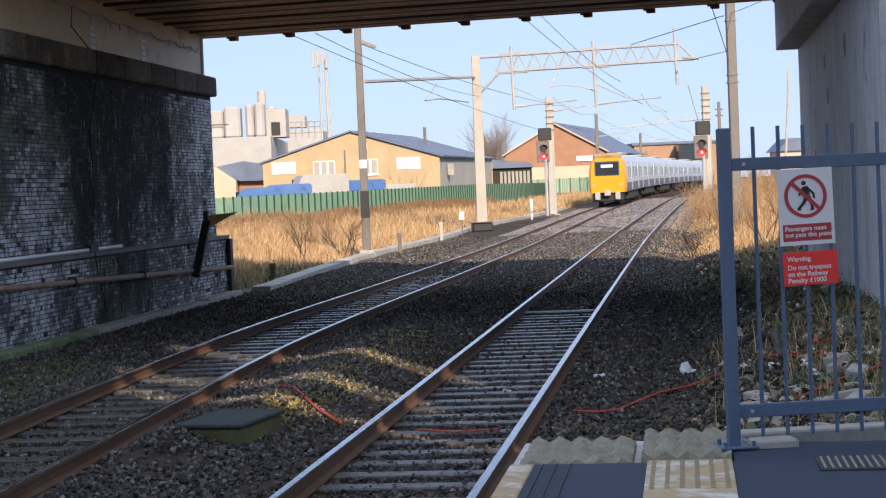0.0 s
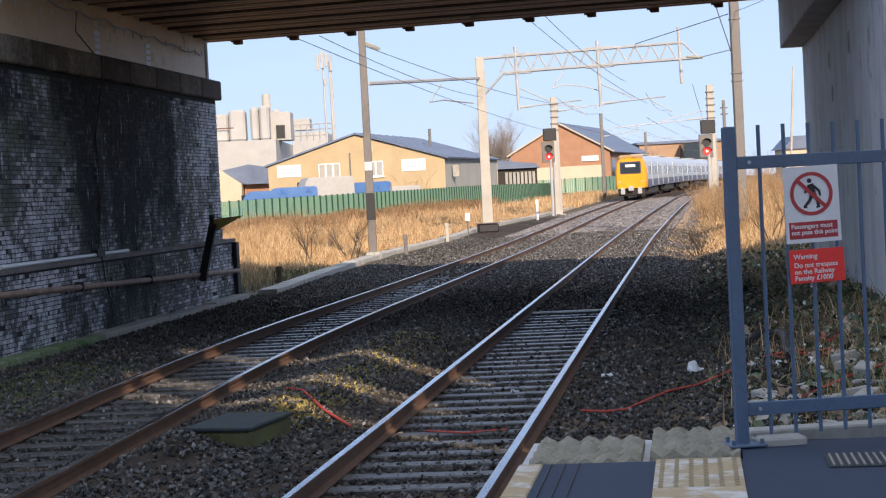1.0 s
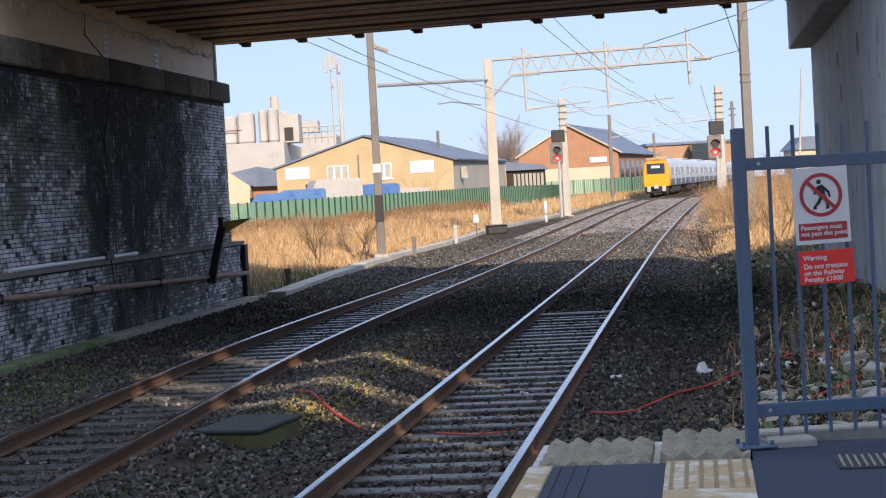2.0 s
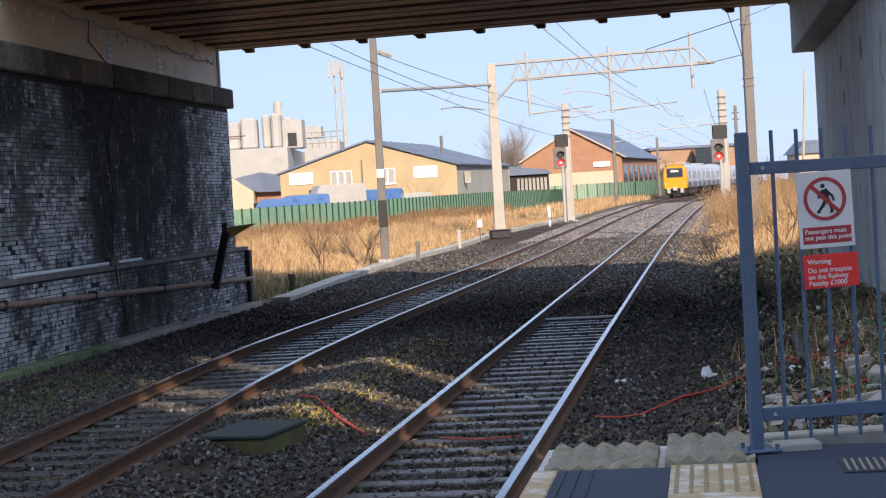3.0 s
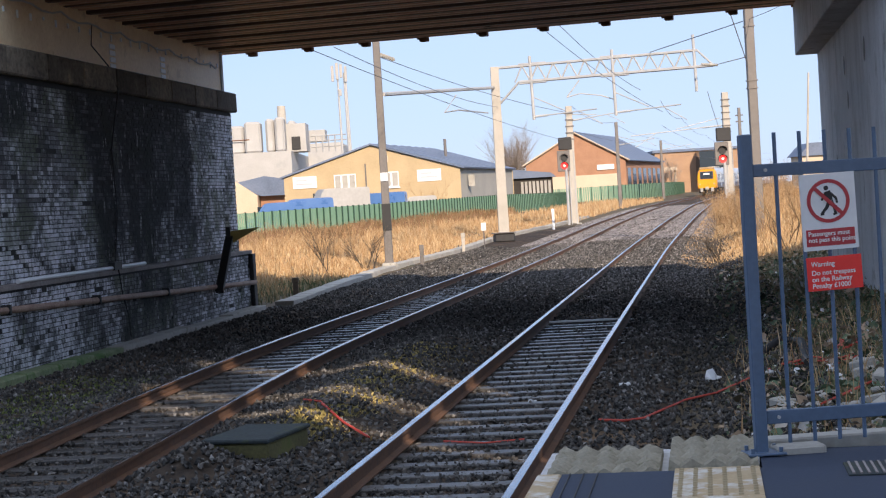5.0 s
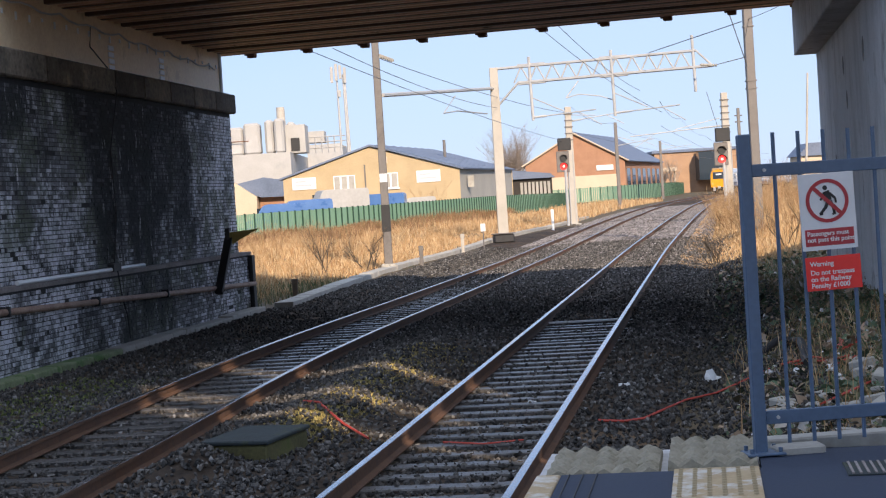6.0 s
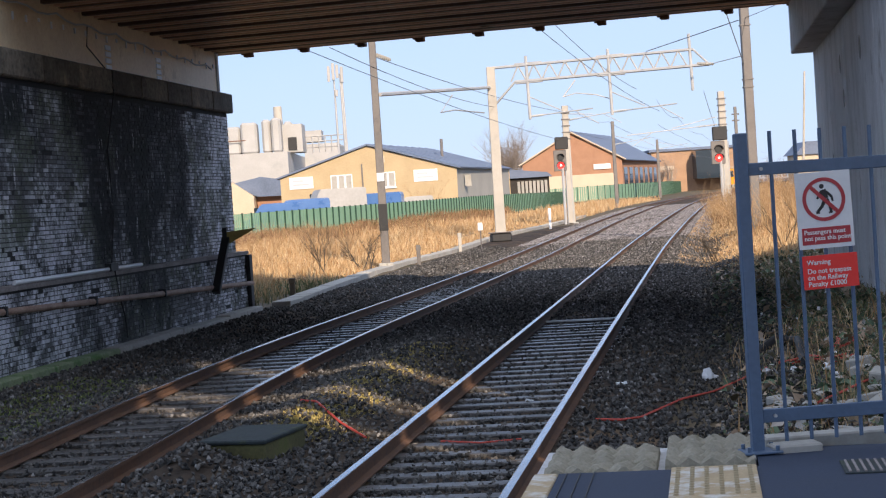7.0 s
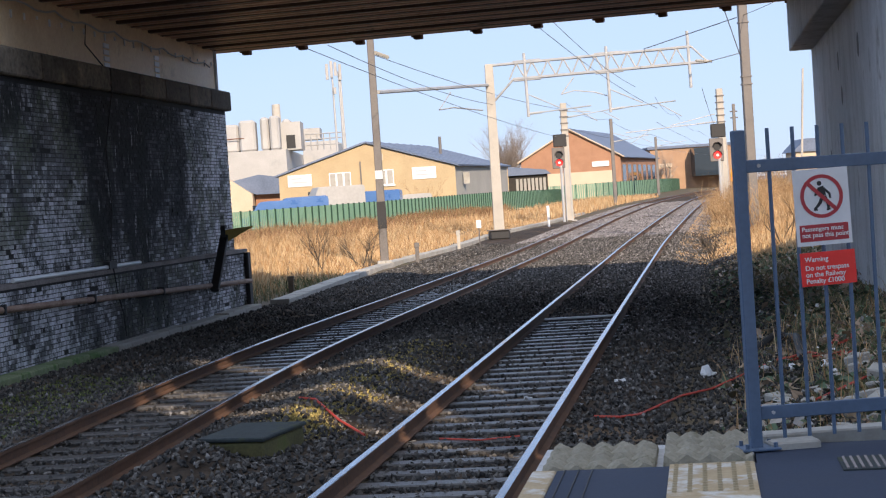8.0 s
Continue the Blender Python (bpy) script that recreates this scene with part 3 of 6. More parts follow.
def build_left_abutment():
    # local x runs away from the platform, local y to the left, into the bank
    L = 18.0
    wall = thing("wall_abutment_brick", W_END, WALL_TURN, "soot-black brick bridge abutment with white salt stains", "bridge abutment", kind="structure")
    bm = bmesh.new()
    box(bm, -L, -0.02, 0.12, 3.0, -0.6, 4.66)
    part("mortar_core", bm, M_mortar, wall)
    bm = bmesh.new()
    box(bm, -L, 0.16, -0.10, 0.6, -0.6, 1.29)
    part("mortar_core", bm, M_mortar, wall)
    bm = bmesh.new()
    box(bm, -L, 0.18, -0.14, 0.17, 1.292, 1.37)
    part("plinth_ledge", bm, M_ledge, wall, "weathered grey ledge board")
    for k in range(10):
        bm = bmesh.new()
        x1 = 0.18 - k * 1.75
        box(bm, x1 - 1.74, x1, 0.0, 3.0, 4.664, 5.12, bevel=0.03)
        part("cap_stone", bm, M_capstone, wall)
    bm = bmesh.new()
    box(bm, -L, -0.25, 0.25, 3.0, 5.122, DECK_Z + 0.05)
    part("upper_wall", bm, M_render, wall, "cream concrete upper wall, rust stained")
    bm = bmesh.new()
    box(bm, -0.248, -0.05, 0.22, 1.2, 5.122, DECK_Z + 0.02, bevel=0.02)
    part("end_pier", bm, M_concrete, wall)
    rnd = random.Random(8)
    for x, z0 in ((-8.0, 5.16), (-4.8, 5.16)):
        for k in range(4):
            bm = bmesh.new()
            box(bm, x - 0.16, x + 0.16, 0.235, 0.30, z0 + 0.125 * k, z0 + 0.095 + 0.125 * k, bevel=0.01)
            part("pale_brick", bm, M_signwhite, wall)
    for k in range(26):
        bm = bmesh.new()
        x = -15.0 + 0.58 * k
        box(bm, x - 0.025, x + 0.025, 0.225, 0.30, 5.70 + rnd.uniform(-0.04, 0.04), 5.80, bevel=0.005)
        part("wall_tie", bm, M_signwhite, wall)
    build_bricks(wall)
    # steps of the concrete footing along the foot of the wall
    kerb = thing("footing_kerb", W_END, WALL_TURN, "mossy concrete footing kerb along the brick wall", "kerb", kind="structure")
    rnd = random.Random(2)
    for k in range(20):
        bm = bmesh.new()
        box(bm, -1.5 * k - 1.49, -1.5 * k, -0.45, -0.10, -0.5, 0.03 + rnd.uniform(-0.02, 0.02), bevel=0.02)
        part("kerb_stone", bm, M_pale_conc if k < 7 else M_mosskerb, kerb)


def build_bricks(wall):
    """Garden wall bond on the face and the plinth; a stretch of the plinth is made of single bricks."""
    rnd = random.Random(77)
    shape = {}
    for key, w in (("stretcher", 0.213), ("header", 0.1025)):
        bm = box(bmesh.new(), 0.0, w, 0.0, 0.05, 0.0, 0.060, bevel=0.005)
        me = bpy.data.meshes.new(key)
        bm.to_mesh(me)
        bm.free()
        me.materials.append(M_brick)
        shape[key] = me
    corner = [(0, 0, 0), (1, 0, 0), (1, 1, 0), (0, 1, 0), (0, 0, 1), (1, 0, 1), (1, 1, 1), (0, 1, 1)]
    sides = [(0, 1, 5, 4), (1, 2, 6, 5), (3, 0, 4, 7), (4, 5, 6, 7), (0, 3, 2, 1)]
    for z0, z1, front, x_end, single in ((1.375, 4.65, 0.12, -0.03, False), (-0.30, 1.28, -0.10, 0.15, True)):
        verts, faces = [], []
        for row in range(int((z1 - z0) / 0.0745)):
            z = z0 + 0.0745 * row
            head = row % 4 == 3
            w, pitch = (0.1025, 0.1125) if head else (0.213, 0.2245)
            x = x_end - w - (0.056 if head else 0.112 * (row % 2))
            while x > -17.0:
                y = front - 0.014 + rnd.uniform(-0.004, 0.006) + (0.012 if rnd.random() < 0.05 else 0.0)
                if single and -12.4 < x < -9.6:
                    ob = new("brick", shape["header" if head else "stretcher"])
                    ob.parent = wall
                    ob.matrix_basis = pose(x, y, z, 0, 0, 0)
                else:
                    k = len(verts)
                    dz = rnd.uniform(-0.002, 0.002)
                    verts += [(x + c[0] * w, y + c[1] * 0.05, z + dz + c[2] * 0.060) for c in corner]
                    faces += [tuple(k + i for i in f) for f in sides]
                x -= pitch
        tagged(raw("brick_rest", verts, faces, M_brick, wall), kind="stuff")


def build_wall_pipes():
    def on_wall(x, y, z):
        return (W_END + W_DIR * x + Vector((-W_DIR.y, W_DIR.x, 0)) * y) + Vector((0, 0, z))
    pipe = thing("wall_pipe", (0, 0, 0), 0, "rusty iron pipe running along the brick wall", "pipe")
    bm = bmesh.new()
    polytube(bm, [on_wall(0.1, -0.2, 0.60), on_wall(-6, -0.2, 0.76), on_wall(-14.8, -0.2, 1.0), on_wall(-18, -0.2, 1.08)], 0.055, 10)
    part("pipe_run", bm, M_pipe, pipe)
    for x, z in ((-3, 0.68), (-7, 0.79), (-11, 0.90), (-15, 1.0)):
        bm = bmesh.new()
        a = on_wall(x, -0.27, z - 0.07)
        box(bm, -0.03, 0.03, 0, 0.18, 0, 0.16, Matrix.Translation(a) @ pose(0, 0, 0, 0, 0, WALL_TURN))
        part("pipe_bracket", bm, M_black, pipe)
    duct = thing("wall_conduit", (0, 0, 0), 0, "pale plastic conduit lying along the wall ledge", "conduit")
    bm = bmesh.new()
    polytube(bm, [on_wall(-8.0, -0.12, 1.412), on_wall(-9.5, -0.12, 1.412)], 0.04, 8)
    part("conduit_run", bm, M_signwhite, duct)
    bm = bmesh.new()
    polytube(bm, [on_wall(-9.9, -0.12, 1.41), on_wall(-14.3, -0.12, 1.41)], 0.038, 8)
    part("conduit_run", bm, M_signwhite, duct)
    bm = bmesh.new()
    box(bm, -0.2, 0.2, -0.06, 0.06, -0.07, 0.07, Matrix.Translation(on_wall(-9.7, -0.12, 1.441)) @ pose(0, 0, 0, 0, 0, WALL_TURN))
    part("joint_box", bm, M_black, duct)
    cable = thing("hanging_cable", (0, 0, 0), 0, "thin black cable hanging down the brick wall", "cable")
    bm = bmesh.new()
    pts = [on_wall(-9.2, 0.2, 5.9), on_wall(-9.3, 0.2, 5.5), on_wall(-8.7, 0.10, 5.15), on_wall(-8.6, -0.02, 4.7), on_wall(-8.9, 0.08, 3.6), on_wall(-8.8, 0.08, 2.4), on_wall(-9.1, 0.08, 1.5), on_wall(-9.7, -0.17, 1.40), on_wall(-9.5, -0.16, 0.9), on_wall(-9.2, -0.14, 0.5), on_wall(-9.1, -0.13, 0.1)]
    polytube(bm, pts, 0.013, 5)
    part("cable_run", bm, M_black, cable)
    cable = thing("deck_cable", (0, 0, 0), 0, "grey cable looped under the bridge deck edge", "cable")
    bm = bmesh.new()
    pts = [on_wall(-14 + 0.45 * k, 0.16, 6.02 - 0.10 * abs(math.sin(k * 0.9)) - 0.01 * k) for k in range(30)]
    polytube(bm, pts, 0.018, 5)
    part("cable_run", bm, M_steel_grey, cable)
    # end post, leaning bar and pointed plate
    post = thing("steel_post", on_wall(0.16, -0.17, 0), WALL_TURN, "dark steel end post against the brick plinth", "post")
    bm = bmesh.new()
    box(bm, -0.26, 0.0, -0.05, 0.05, -0.4, 1.285, bevel=0.01)
    part("post_body", bm, M_black, post)
    arrow = thing("pointed_marker", (0, 0, 0), 0, "leaning black bar with a faded yellow pointed plate", "marker")
    a, b = on_wall(-3.5, -0.30, 0.58), on_wall(-2.45, -0.32, 1.75)
    bm = bmesh.new()
    q = (b - a).to_track_quat("Z", "Y").to_matrix().to_4x4()
    box(bm, -0.09, 0.09, -0.05, 0.05, 0, (b - a).length, Matrix.Translation(a) @ q, bevel=0.01)
    part("bar", bm, M_black, arrow)
    bm = bmesh.new()
    prism(bm, [(0.0, -0.22), (0.0, 0.10), (0.75, 0.16)], Matrix.Translation(b + Vector((-0.05, -0.06, 0.02))), 0.03)
    part("pointed_plate", bm, M_yellowplate, arrow, "faded yellow pointed plate")
    bm = bmesh.new()
    box(bm, -0.05, 0.05, -0.04, 0.04, -0.34, 0.22, Matrix.Translation(b + Vector((-0.02, -0.05, 0))))
    part("plate_bracket", bm, M_black, arrow)


def build_deck():
    o = Vector((-4.94, 41.0, 0))
    deck = thing("bridge_deck", o, DECK_TURN, "brown steel girder road bridge deck over the tracks", "bridge", kind="structure")
    # local x along the girders, local y away from the platform
    x0, x1 = -7.0, 26.0
    depth = 13.4
    bm = bmesh.new()
    box(bm, x0, x1, -depth, 0.0, DECK_Z + 0.42, DECK_Z + 0.9)
    part("deck_plate", bm, M_deckdark, deck)
    y = -0.02
    k = 0
    while y > -depth:
        w = 1.46
        bm = bmesh.new()
        box(bm, x0, x1, y - w, y, DECK_Z, DECK_Z + 0.05)
        box(bm, x0, x1, y - w / 2 - 0.05, y - w / 2 + 0.05, DECK_Z + 0.05, DECK_Z + 0.42)
        for q in (0.02, 0.40, 0.68, 0.98, 1.34):
            box(bm, x0, x1, y - q - 0.09, y - q, DECK_Z - 0.03, DECK_Z)
        part("girder", bm, M_deck, deck)
        # added dark strips: the shade of the girder gaps put into colour
        for q, h in ((w + 0.10, 0.052), (w - 0.74, 0.040)):
            bm = bmesh.new()
            box(bm, x0, x1, y - q - 0.16, y - q, DECK_Z - h, DECK_Z - 0.031 if q < w else DECK_Z + 0.41)
            part("gap_shade_strip", bm, M_deckdark, deck, "dark strip standing in for shade in the girder gaps")
        y -= 2.02
        k += 1
    bm = bmesh.new()
    box(bm, x0, x1, 0.0, 0.12, DECK_Z + 0.02, DECK_Z + 0.65)
    part("fascia", bm, M_deck, deck)
    bm = bmesh.new()
    prism(bm, [(x0, DECK_Z + 0.652), (x1, DECK_Z + 0.652), (x1, DECK_Z + 0.70), (13.0, DECK_Z + 0.70), (0.0, DECK_Z + 1.75), (x0, DECK_Z + 1.75)], Matrix.Identity(4), 0.12)
    part("parapet", bm, M_deck, deck)
    for i in range(12):
        bm = bmesh.new()
        x = 0.7 + i * 1.43
        box(bm, x - 0.10, x + 0.10, -0.08, 0.12, DECK_Z - 0.12, DECK_Z - 0.002, bevel=0.02)
        box(bm, x - 0.16, x + 0.05, -0.05, 0.09, DECK_Z - 0.06, DECK_Z - 0.003)
        part("edge_bracket", bm, M_rust, deck)


def build_right_abutment():
    d = Vector((0.156, 0.988, 0)).normalized()
    turn = math.degrees(math.atan2(d.y, d.x))
    ab = thing("wall_abutment_concrete", (8.5, 37.4, 0), turn, "grey board-marked concrete bridge abutment with dark stains", "bridge abutment", kind="structure")
    # local x away along the track, local y to the left
    for k in range(6):
        bm = bmesh.new()
        box(bm, -2.6 * (k + 1) + 0.008, -2.6 * k - 0.008, -3.0, 0.0, -0.6, 5.0, bevel=0.012)
        part("wall_panel", bm, M_concrete, ab)
    bm = bmesh.new()
    box(bm, -15.6, 0.15, -3.0, 0.47, 5.003, DECK_Z + 0.05, bevel=0.02)
    part("bearing_beam", bm, M_concrete, ab)
    for x, z, r in ((-6.9, 4.25, 0.13), (-7.35, 3.62, 0.12), (-10.8, 4.24, 0.15), (-4.1, 2.6, 0.07)):
        bm = bmesh.new()
        tube(bm, (x, 0.004, z), (x, -0.03, z), r, r, 12)
        for v in bm.verts:
            v.co.z = z + (v.co.z - z) * 1.35 + 0.025 * noise.noise(v.co * 9)
        part("tie_hole", bm, M_black, ab)


def build_rear():
    """An unseen wall added behind the platform to block the sun: plain, with three sloping slots in its upper part
    shaped to let sun bands through.
    """
    wall = thing("wall_rear", (0, -7.0, 0), 0, "unseen slotted wall added behind the platform to block the sun", "wall", kind="structure")
    xa, xb, low, top, half = 3.2, 7.8, 9.0, 19.0, 0.33
    # slots aimed so that sun bands fall across the tracks
    slots = ((3.51, 13.36, 5.32, 11.10, 3.25, 5.50), (3.57, 14.46, 6.35, 12.26, 3.35, 6.55), (4.96, 15.86, 7.44, 13.52, 4.50, 7.65))

    def slab(name, outline, depth=0.09):
        part(name, prism(bmesh.new(), outline, Matrix.Identity(4), depth), M_cream, wall)
    for x in (-7.0, 24.2):
        part("wall_pier", box(bmesh.new(), x, x + 0.8, -0.6, 0, -0.6, 6.298), M_cream, wall)
    part("wall_lower", box(bmesh.new(), -7, 25, -0.6, 0, 6.3, low), M_cream, wall)
    part("wall_top", box(bmesh.new(), -7, 25, -0.6, 0, top, 24.0), M_cream, wall)
    part("wall_upper", box(bmesh.new(), -7, xa, -0.25, 0, low, top), M_cream, wall)
    part("wall_upper", box(bmesh.new(), xb, 25, -0.25, 0, low, top), M_cream, wall)
    edge_a, edge_b = low, low
    for x0, z0, x1, z1, left, right in slots:
        slope = (z1 - z0) / (x1 - x0)

        def mid(x):
            return z0 + slope * (x - x0)
        slab("wall_web", [(xa, edge_a), (xb, edge_b), (xb, max(mid(xb) - half, edge_b + 0.01)), (xa, mid(xa) - half)])
        for p, q in ((xa, left), (right, xb)):
            if q - p > 0.06:
                slab("slot_end", [(p, max(mid(p) - half, low)), (q, max(mid(q) - half, low)), (q, max(mid(q) + half, low + 0.02)), (p, max(mid(p) + half, low + 0.02))], 0.10)
        edge_a, edge_b = mid(xa) + half, max(mid(xb) + half, low)
    slab("wall_web", [(xa, edge_a), (xb, edge_b), (xb, top), (xa, top)])


# ---- platform end ----
PZ = 0.82


def build_platform():
    turn = -8.93
    pf = thing("platform", (0.41, 8.60, PZ), turn, "dark asphalt station platform end with pale edge stones", "platform", kind="structure")
    bm = bmesh.new()
    box(bm, 0.13, 9.0, -16.0, 0.02, -1.1, -0.004)
    part("platform_top", bm, M_asphalt, pf)
    bm = bmesh.new()
    box(bm, 1.135, 9.0, 0.022, 0.60, -1.1, -0.006)
    part("platform_top", bm, M_asphalt, pf)
    for k in range(9):
        bm = bmesh.new()
        box(bm, 0.0, 0.125, -0.9 * (k + 1) + 0.004 + 0.02, -0.9 * k - 0.004 + 0.02, -0.30, 0.0, bevel=0.008)
        part("edge_stone", bm, M_buff, pf)
    bm = bmesh.new()
    box(bm, 0.03, 0.129, -16, 0.0, -1.1, -0.302)
    part("platform_wall", bm, M_concrete, pf)
    for k in range(3):
        bm = bmesh.new()
        box(bm, 0.17 + 0.07 * k, 0.175 + 0.07 * k, -3.0, 0.0, -0.003, 0.004)
        part("surface_joint", bm, M_black, pf)
    # warning paving with rows of raised studs
    bm = bmesh.new()
    for k in range(6):
        for i in range(12):
            x, y = 0.70 + 0.035 + 0.07 * k, -0.05 - 0.0668 * i - 0.0
            r = bmesh.ops.create_cone(bm, cap_ends=True, segments=8, radius1=0.013, radius2=0.010, depth=0.008, matrix=Matrix.Translation((x, y, 0.014)))
    studs = bm
    for j in range(2):
        bm = bmesh.new()
        box(bm, 0.70, 1.12, -0.81 * (j + 1) + 0.006, -0.81 * j, -0.05, 0.010, bevel=0.003)
        slab = part("tactile_slab", bm, M_buff, pf)
        if j == 0:
            part("stud_field", studs, M_stud, slab)
    # zigzag panels beyond the platform end
    for a, b, lift, y0, y1 in ((0.02, 0.63, -0.02, 0.12, 0.93), (0.655, 1.13, 0.0, 0.16, 1.05)):
        verts, faces = [], []
        n, m = 40, 24
        for j in range(m + 1):
            for i in range(n + 1):
                x, y = a + (b - a) * i / n, y0 + (y1 - y0) * j / m
                wave = abs(((x + 0.06 * (2 * abs((y * 4.2) % 1 - 0.5))) / 0.118) % 1 - 0.5) * 2
                z = lift - 0.02 + 0.040 * wave + 0.012 * abs(((y / 0.24) % 1) - 0.5) - 0.10 * (j == 0 or i in (0, n))
                verts.append((x, y, z + 0.006 * noise.noise(Vector((x * 30, y * 30, 0)))))
        for j in range(m):
            for i in range(n):
                k = j * (n + 1) + i
                faces.append((k, k + 1, k + n + 2, k + n + 1))
        ob = raw("zigzag_panel", verts, faces, M_zigzag)
        ob.matrix_basis = pose(0.41, 8.60, PZ, 0, 0, turn)
        tagged(ob, "stained buff zigzag anti-trespass panel at the platform end", "anti-trespass panel", "anti-trespass panels")
    bm = bmesh.new()
    box(bm, -0.02, 1.2, 0.08, 1.1, -1.2, -0.06)
    part("panel_base", bm, M_concrete, pf)
    # drain cover
    gr = thing("drain_cover", (1.93, 8.42, PZ), turn, "grey ribbed metal drain cover in the platform", "drain cover")
    bm = bmesh.new()
    box(bm, 0, 0.6, -0.38, 0.0, -0.03, 0.004, bevel=0.003)
    part("plate", bm, M_slab, gr)
    for k in range(16):
        bm = bmesh.new()
        box(bm, 0.02 + 0.036 * k, 0.032 + 0.036 * k, -0.36, -0.02, 0.004, 0.010)
        part("rib", bm, M_ledge, gr)


def text_on(body, size, m, parent, material, name):
    cu = bpy.data.curves.new(name, "FONT")
    cu.body, cu.size, cu.extrude, cu.space_line, cu.offset = body, size, 0.0008, 0.95, 0.0005
    tmp = new(name, cu)
    me = bpy.data.meshes.new_from_object(tmp.evaluated_get(bpy.context.evaluated_depsgraph_get()))
    bpy.data.objects.remove(tmp)
    me.materials.clear()
    me.materials.append(material)
    ob = new(name, me)
    ob.parent = parent
    ob.matrix_basis = m
    return ob


def build_gate():
    G = (1.617, 8.84, PZ)
    turn = 4.5
    gate = thing("palisade_gate", G, turn, "blue-grey painted steel railing gate at the platform end", "gate")
    bm = bmesh.new()
    box(bm, -0.045, 0.019, -0.032, 0.032, 0.0, 1.672, bevel=0.006)
    part("gate_post", bm, M_bluegrey, gate)
    bm = bmesh.new()
    box(bm, -0.10, 0.10, -0.09, 0.09, 0.0, 0.014, bevel=0.004)
    for sx in (-0.075, 0.075):
        for sy in (-0.065, 0.065):
            tube(bm, (sx, sy, 0.014), (sx, sy, 0.04), 0.011, 0.011, 6)
    part("base_plate", bm, M_bluegrey, gate)
    for z0, z1 in ((0.155, 0.225), (1.448, 1.514)):
        bm = bmesh.new()
        box(bm, 0.020, 1.7, -0.015, 0.015, z0, z1, bevel=0.004)
        rail = part("gate_rail", bm, M_bluegrey, gate)
        bm = bmesh.new()
        zc = (z0 + z1) / 2
        tube(bm, (0.085, -0.015, zc), (0.085, -0.028, zc), 0.010, 0.010, 6)
        part("bolt", bm, M_steel_grey, rail)
    for k in range(12):
        x = 0.145 + 0.1335 * k
        for a, b in ((0.05, 0.156), (0.224, 1.449), (1.513, 1.675)):
            bm = bmesh.new()
            tube(bm, (x, 0, a), (x, 0, b), 0.0105, 0.0105, 10)
            part("railing_bar", bm, M_bluegrey, gate)
    bm = bmesh.new()
    box(bm, 0.06, 0.32, -0.06, 0.10, -0.06, 0.035, bevel=0.01)
    tagged(part("gate_step", bm, M_pale_conc), "pale concrete block under the gate", "concrete block").matrix_basis = pose(*G, 0, 0, turn)
    bm = bmesh.new()
    box(bm, 0.06, 1.9, 0.105, 0.26, -0.4, 0.055, bevel=0.01)
    tagged(part("concrete_sill", bm, M_pale_conc), "long pale concrete sill behind the gate", "sill").matrix_basis = pose(*G, 0, 0, turn)
    # signs
    f = pose(*G, 0, 0, turn)
    up = pose(0, 0, 0, 90, 0, 0)
    s1 = thing("prohibition_sign", (0, 0, 0), 0, "white sign with a red no-walking circle on the gate", "sign")
    s1.matrix_basis = f @ pose(0.408, -0.03, 1.247, 0, -1.2, 0)
    cx, w, h = 0.0, 0.295, 0.40
    bm = bmesh.new()
    box(bm, -w / 2, w / 2, 0.0, 0.006, -h / 2, h / 2, bevel=0.001)
    part("sign_plate", bm, M_signwhite, s1)
    bm = bmesh.new()
    ring = []
    for k in range(48):
        a = 2 * math.pi * k / 48
        ring.append([bm.verts.new((r * math.cos(a), y, 0.055 + r * math.sin(a))) for r, y in ((0.114, 0), (0.114, -0.003), (0.095, -0.003), (0.095, 0))])
    for k in range(48):
        p, q = ring[k], ring[(k + 1) % 48]
        for i in range(3):
            bm.faces.new((p[i], q[i], q[i + 1], p[i + 1]))
    part("red_ring", bm, M_signdkred, s1, smooth=False)
    bm = bmesh.new()
    box(bm, -0.10, 0.10, -0.0042, -0.001, -0.010, 0.010, Matrix.Translation((0, 0, 0.055)) @ pose(0, 0, 0, 0, 45, 0))
    part("red_bar", bm, M_signdkred, s1)
    # the walking figure, drawn in plain shapes
    bm = bmesh.new()
    m0 = Matrix.Translation((0, -0.0012, 0.055))
    bmesh.ops.create_cone(bm, cap_ends=True, segments=14, radius1=0.0125, radius2=0.0125, depth=0.0016, matrix=m0 @ Matrix.Translation((-0.008, 0, 0.068)) @ up)
    for a, b, r in (((-0.004, 0.050), (0.010, 0.002), 0.017), ((0.012, 0.040), (0.042, 0.012), 0.0075), ((0.042, 0.014), (0.046, -0.014), 0.006), ((-0.012, 0.042), (-0.036, 0.004), 0.0065),
                    ((0.006, 0.0), (-0.014, -0.040), 0.010), ((-0.014, -0.038), (-0.042, -0.068), 0.008), ((0.014, 0.0), (0.030, -0.036), 0.010), ((0.030, -0.036), (0.034, -0.070), 0.008), ((-0.046, -0.069), (-0.026, -0.069), 0.005), ((0.022, -0.072), (0.042, -0.068), 0.005)):
        v = Vector((b[0] - a[0], 0, b[1] - a[1]))
        n = Vector((-v.z, 0, v.x)).normalized() * r
        A, B = Vector((a[0], 0, a[1])), Vector((b[0], 0, b[1]))
        q = [m0 @ p for p in (A + n, B + n * 0.85, B - n * 0.85, A - n)]
        lo = [bm.verts.new(p) for p in q]
        hi = [bm.verts.new(p + Vector((0, -0.0016, 0))) for p in q]
        bm.faces.new(hi)
        for i in range(4):
            bm.faces.new((lo[i], lo[(i + 1) % 4], hi[(i + 1) % 4], hi[i]))
    bmesh.ops.recalc_face_normals(bm, faces=bm.faces[:])
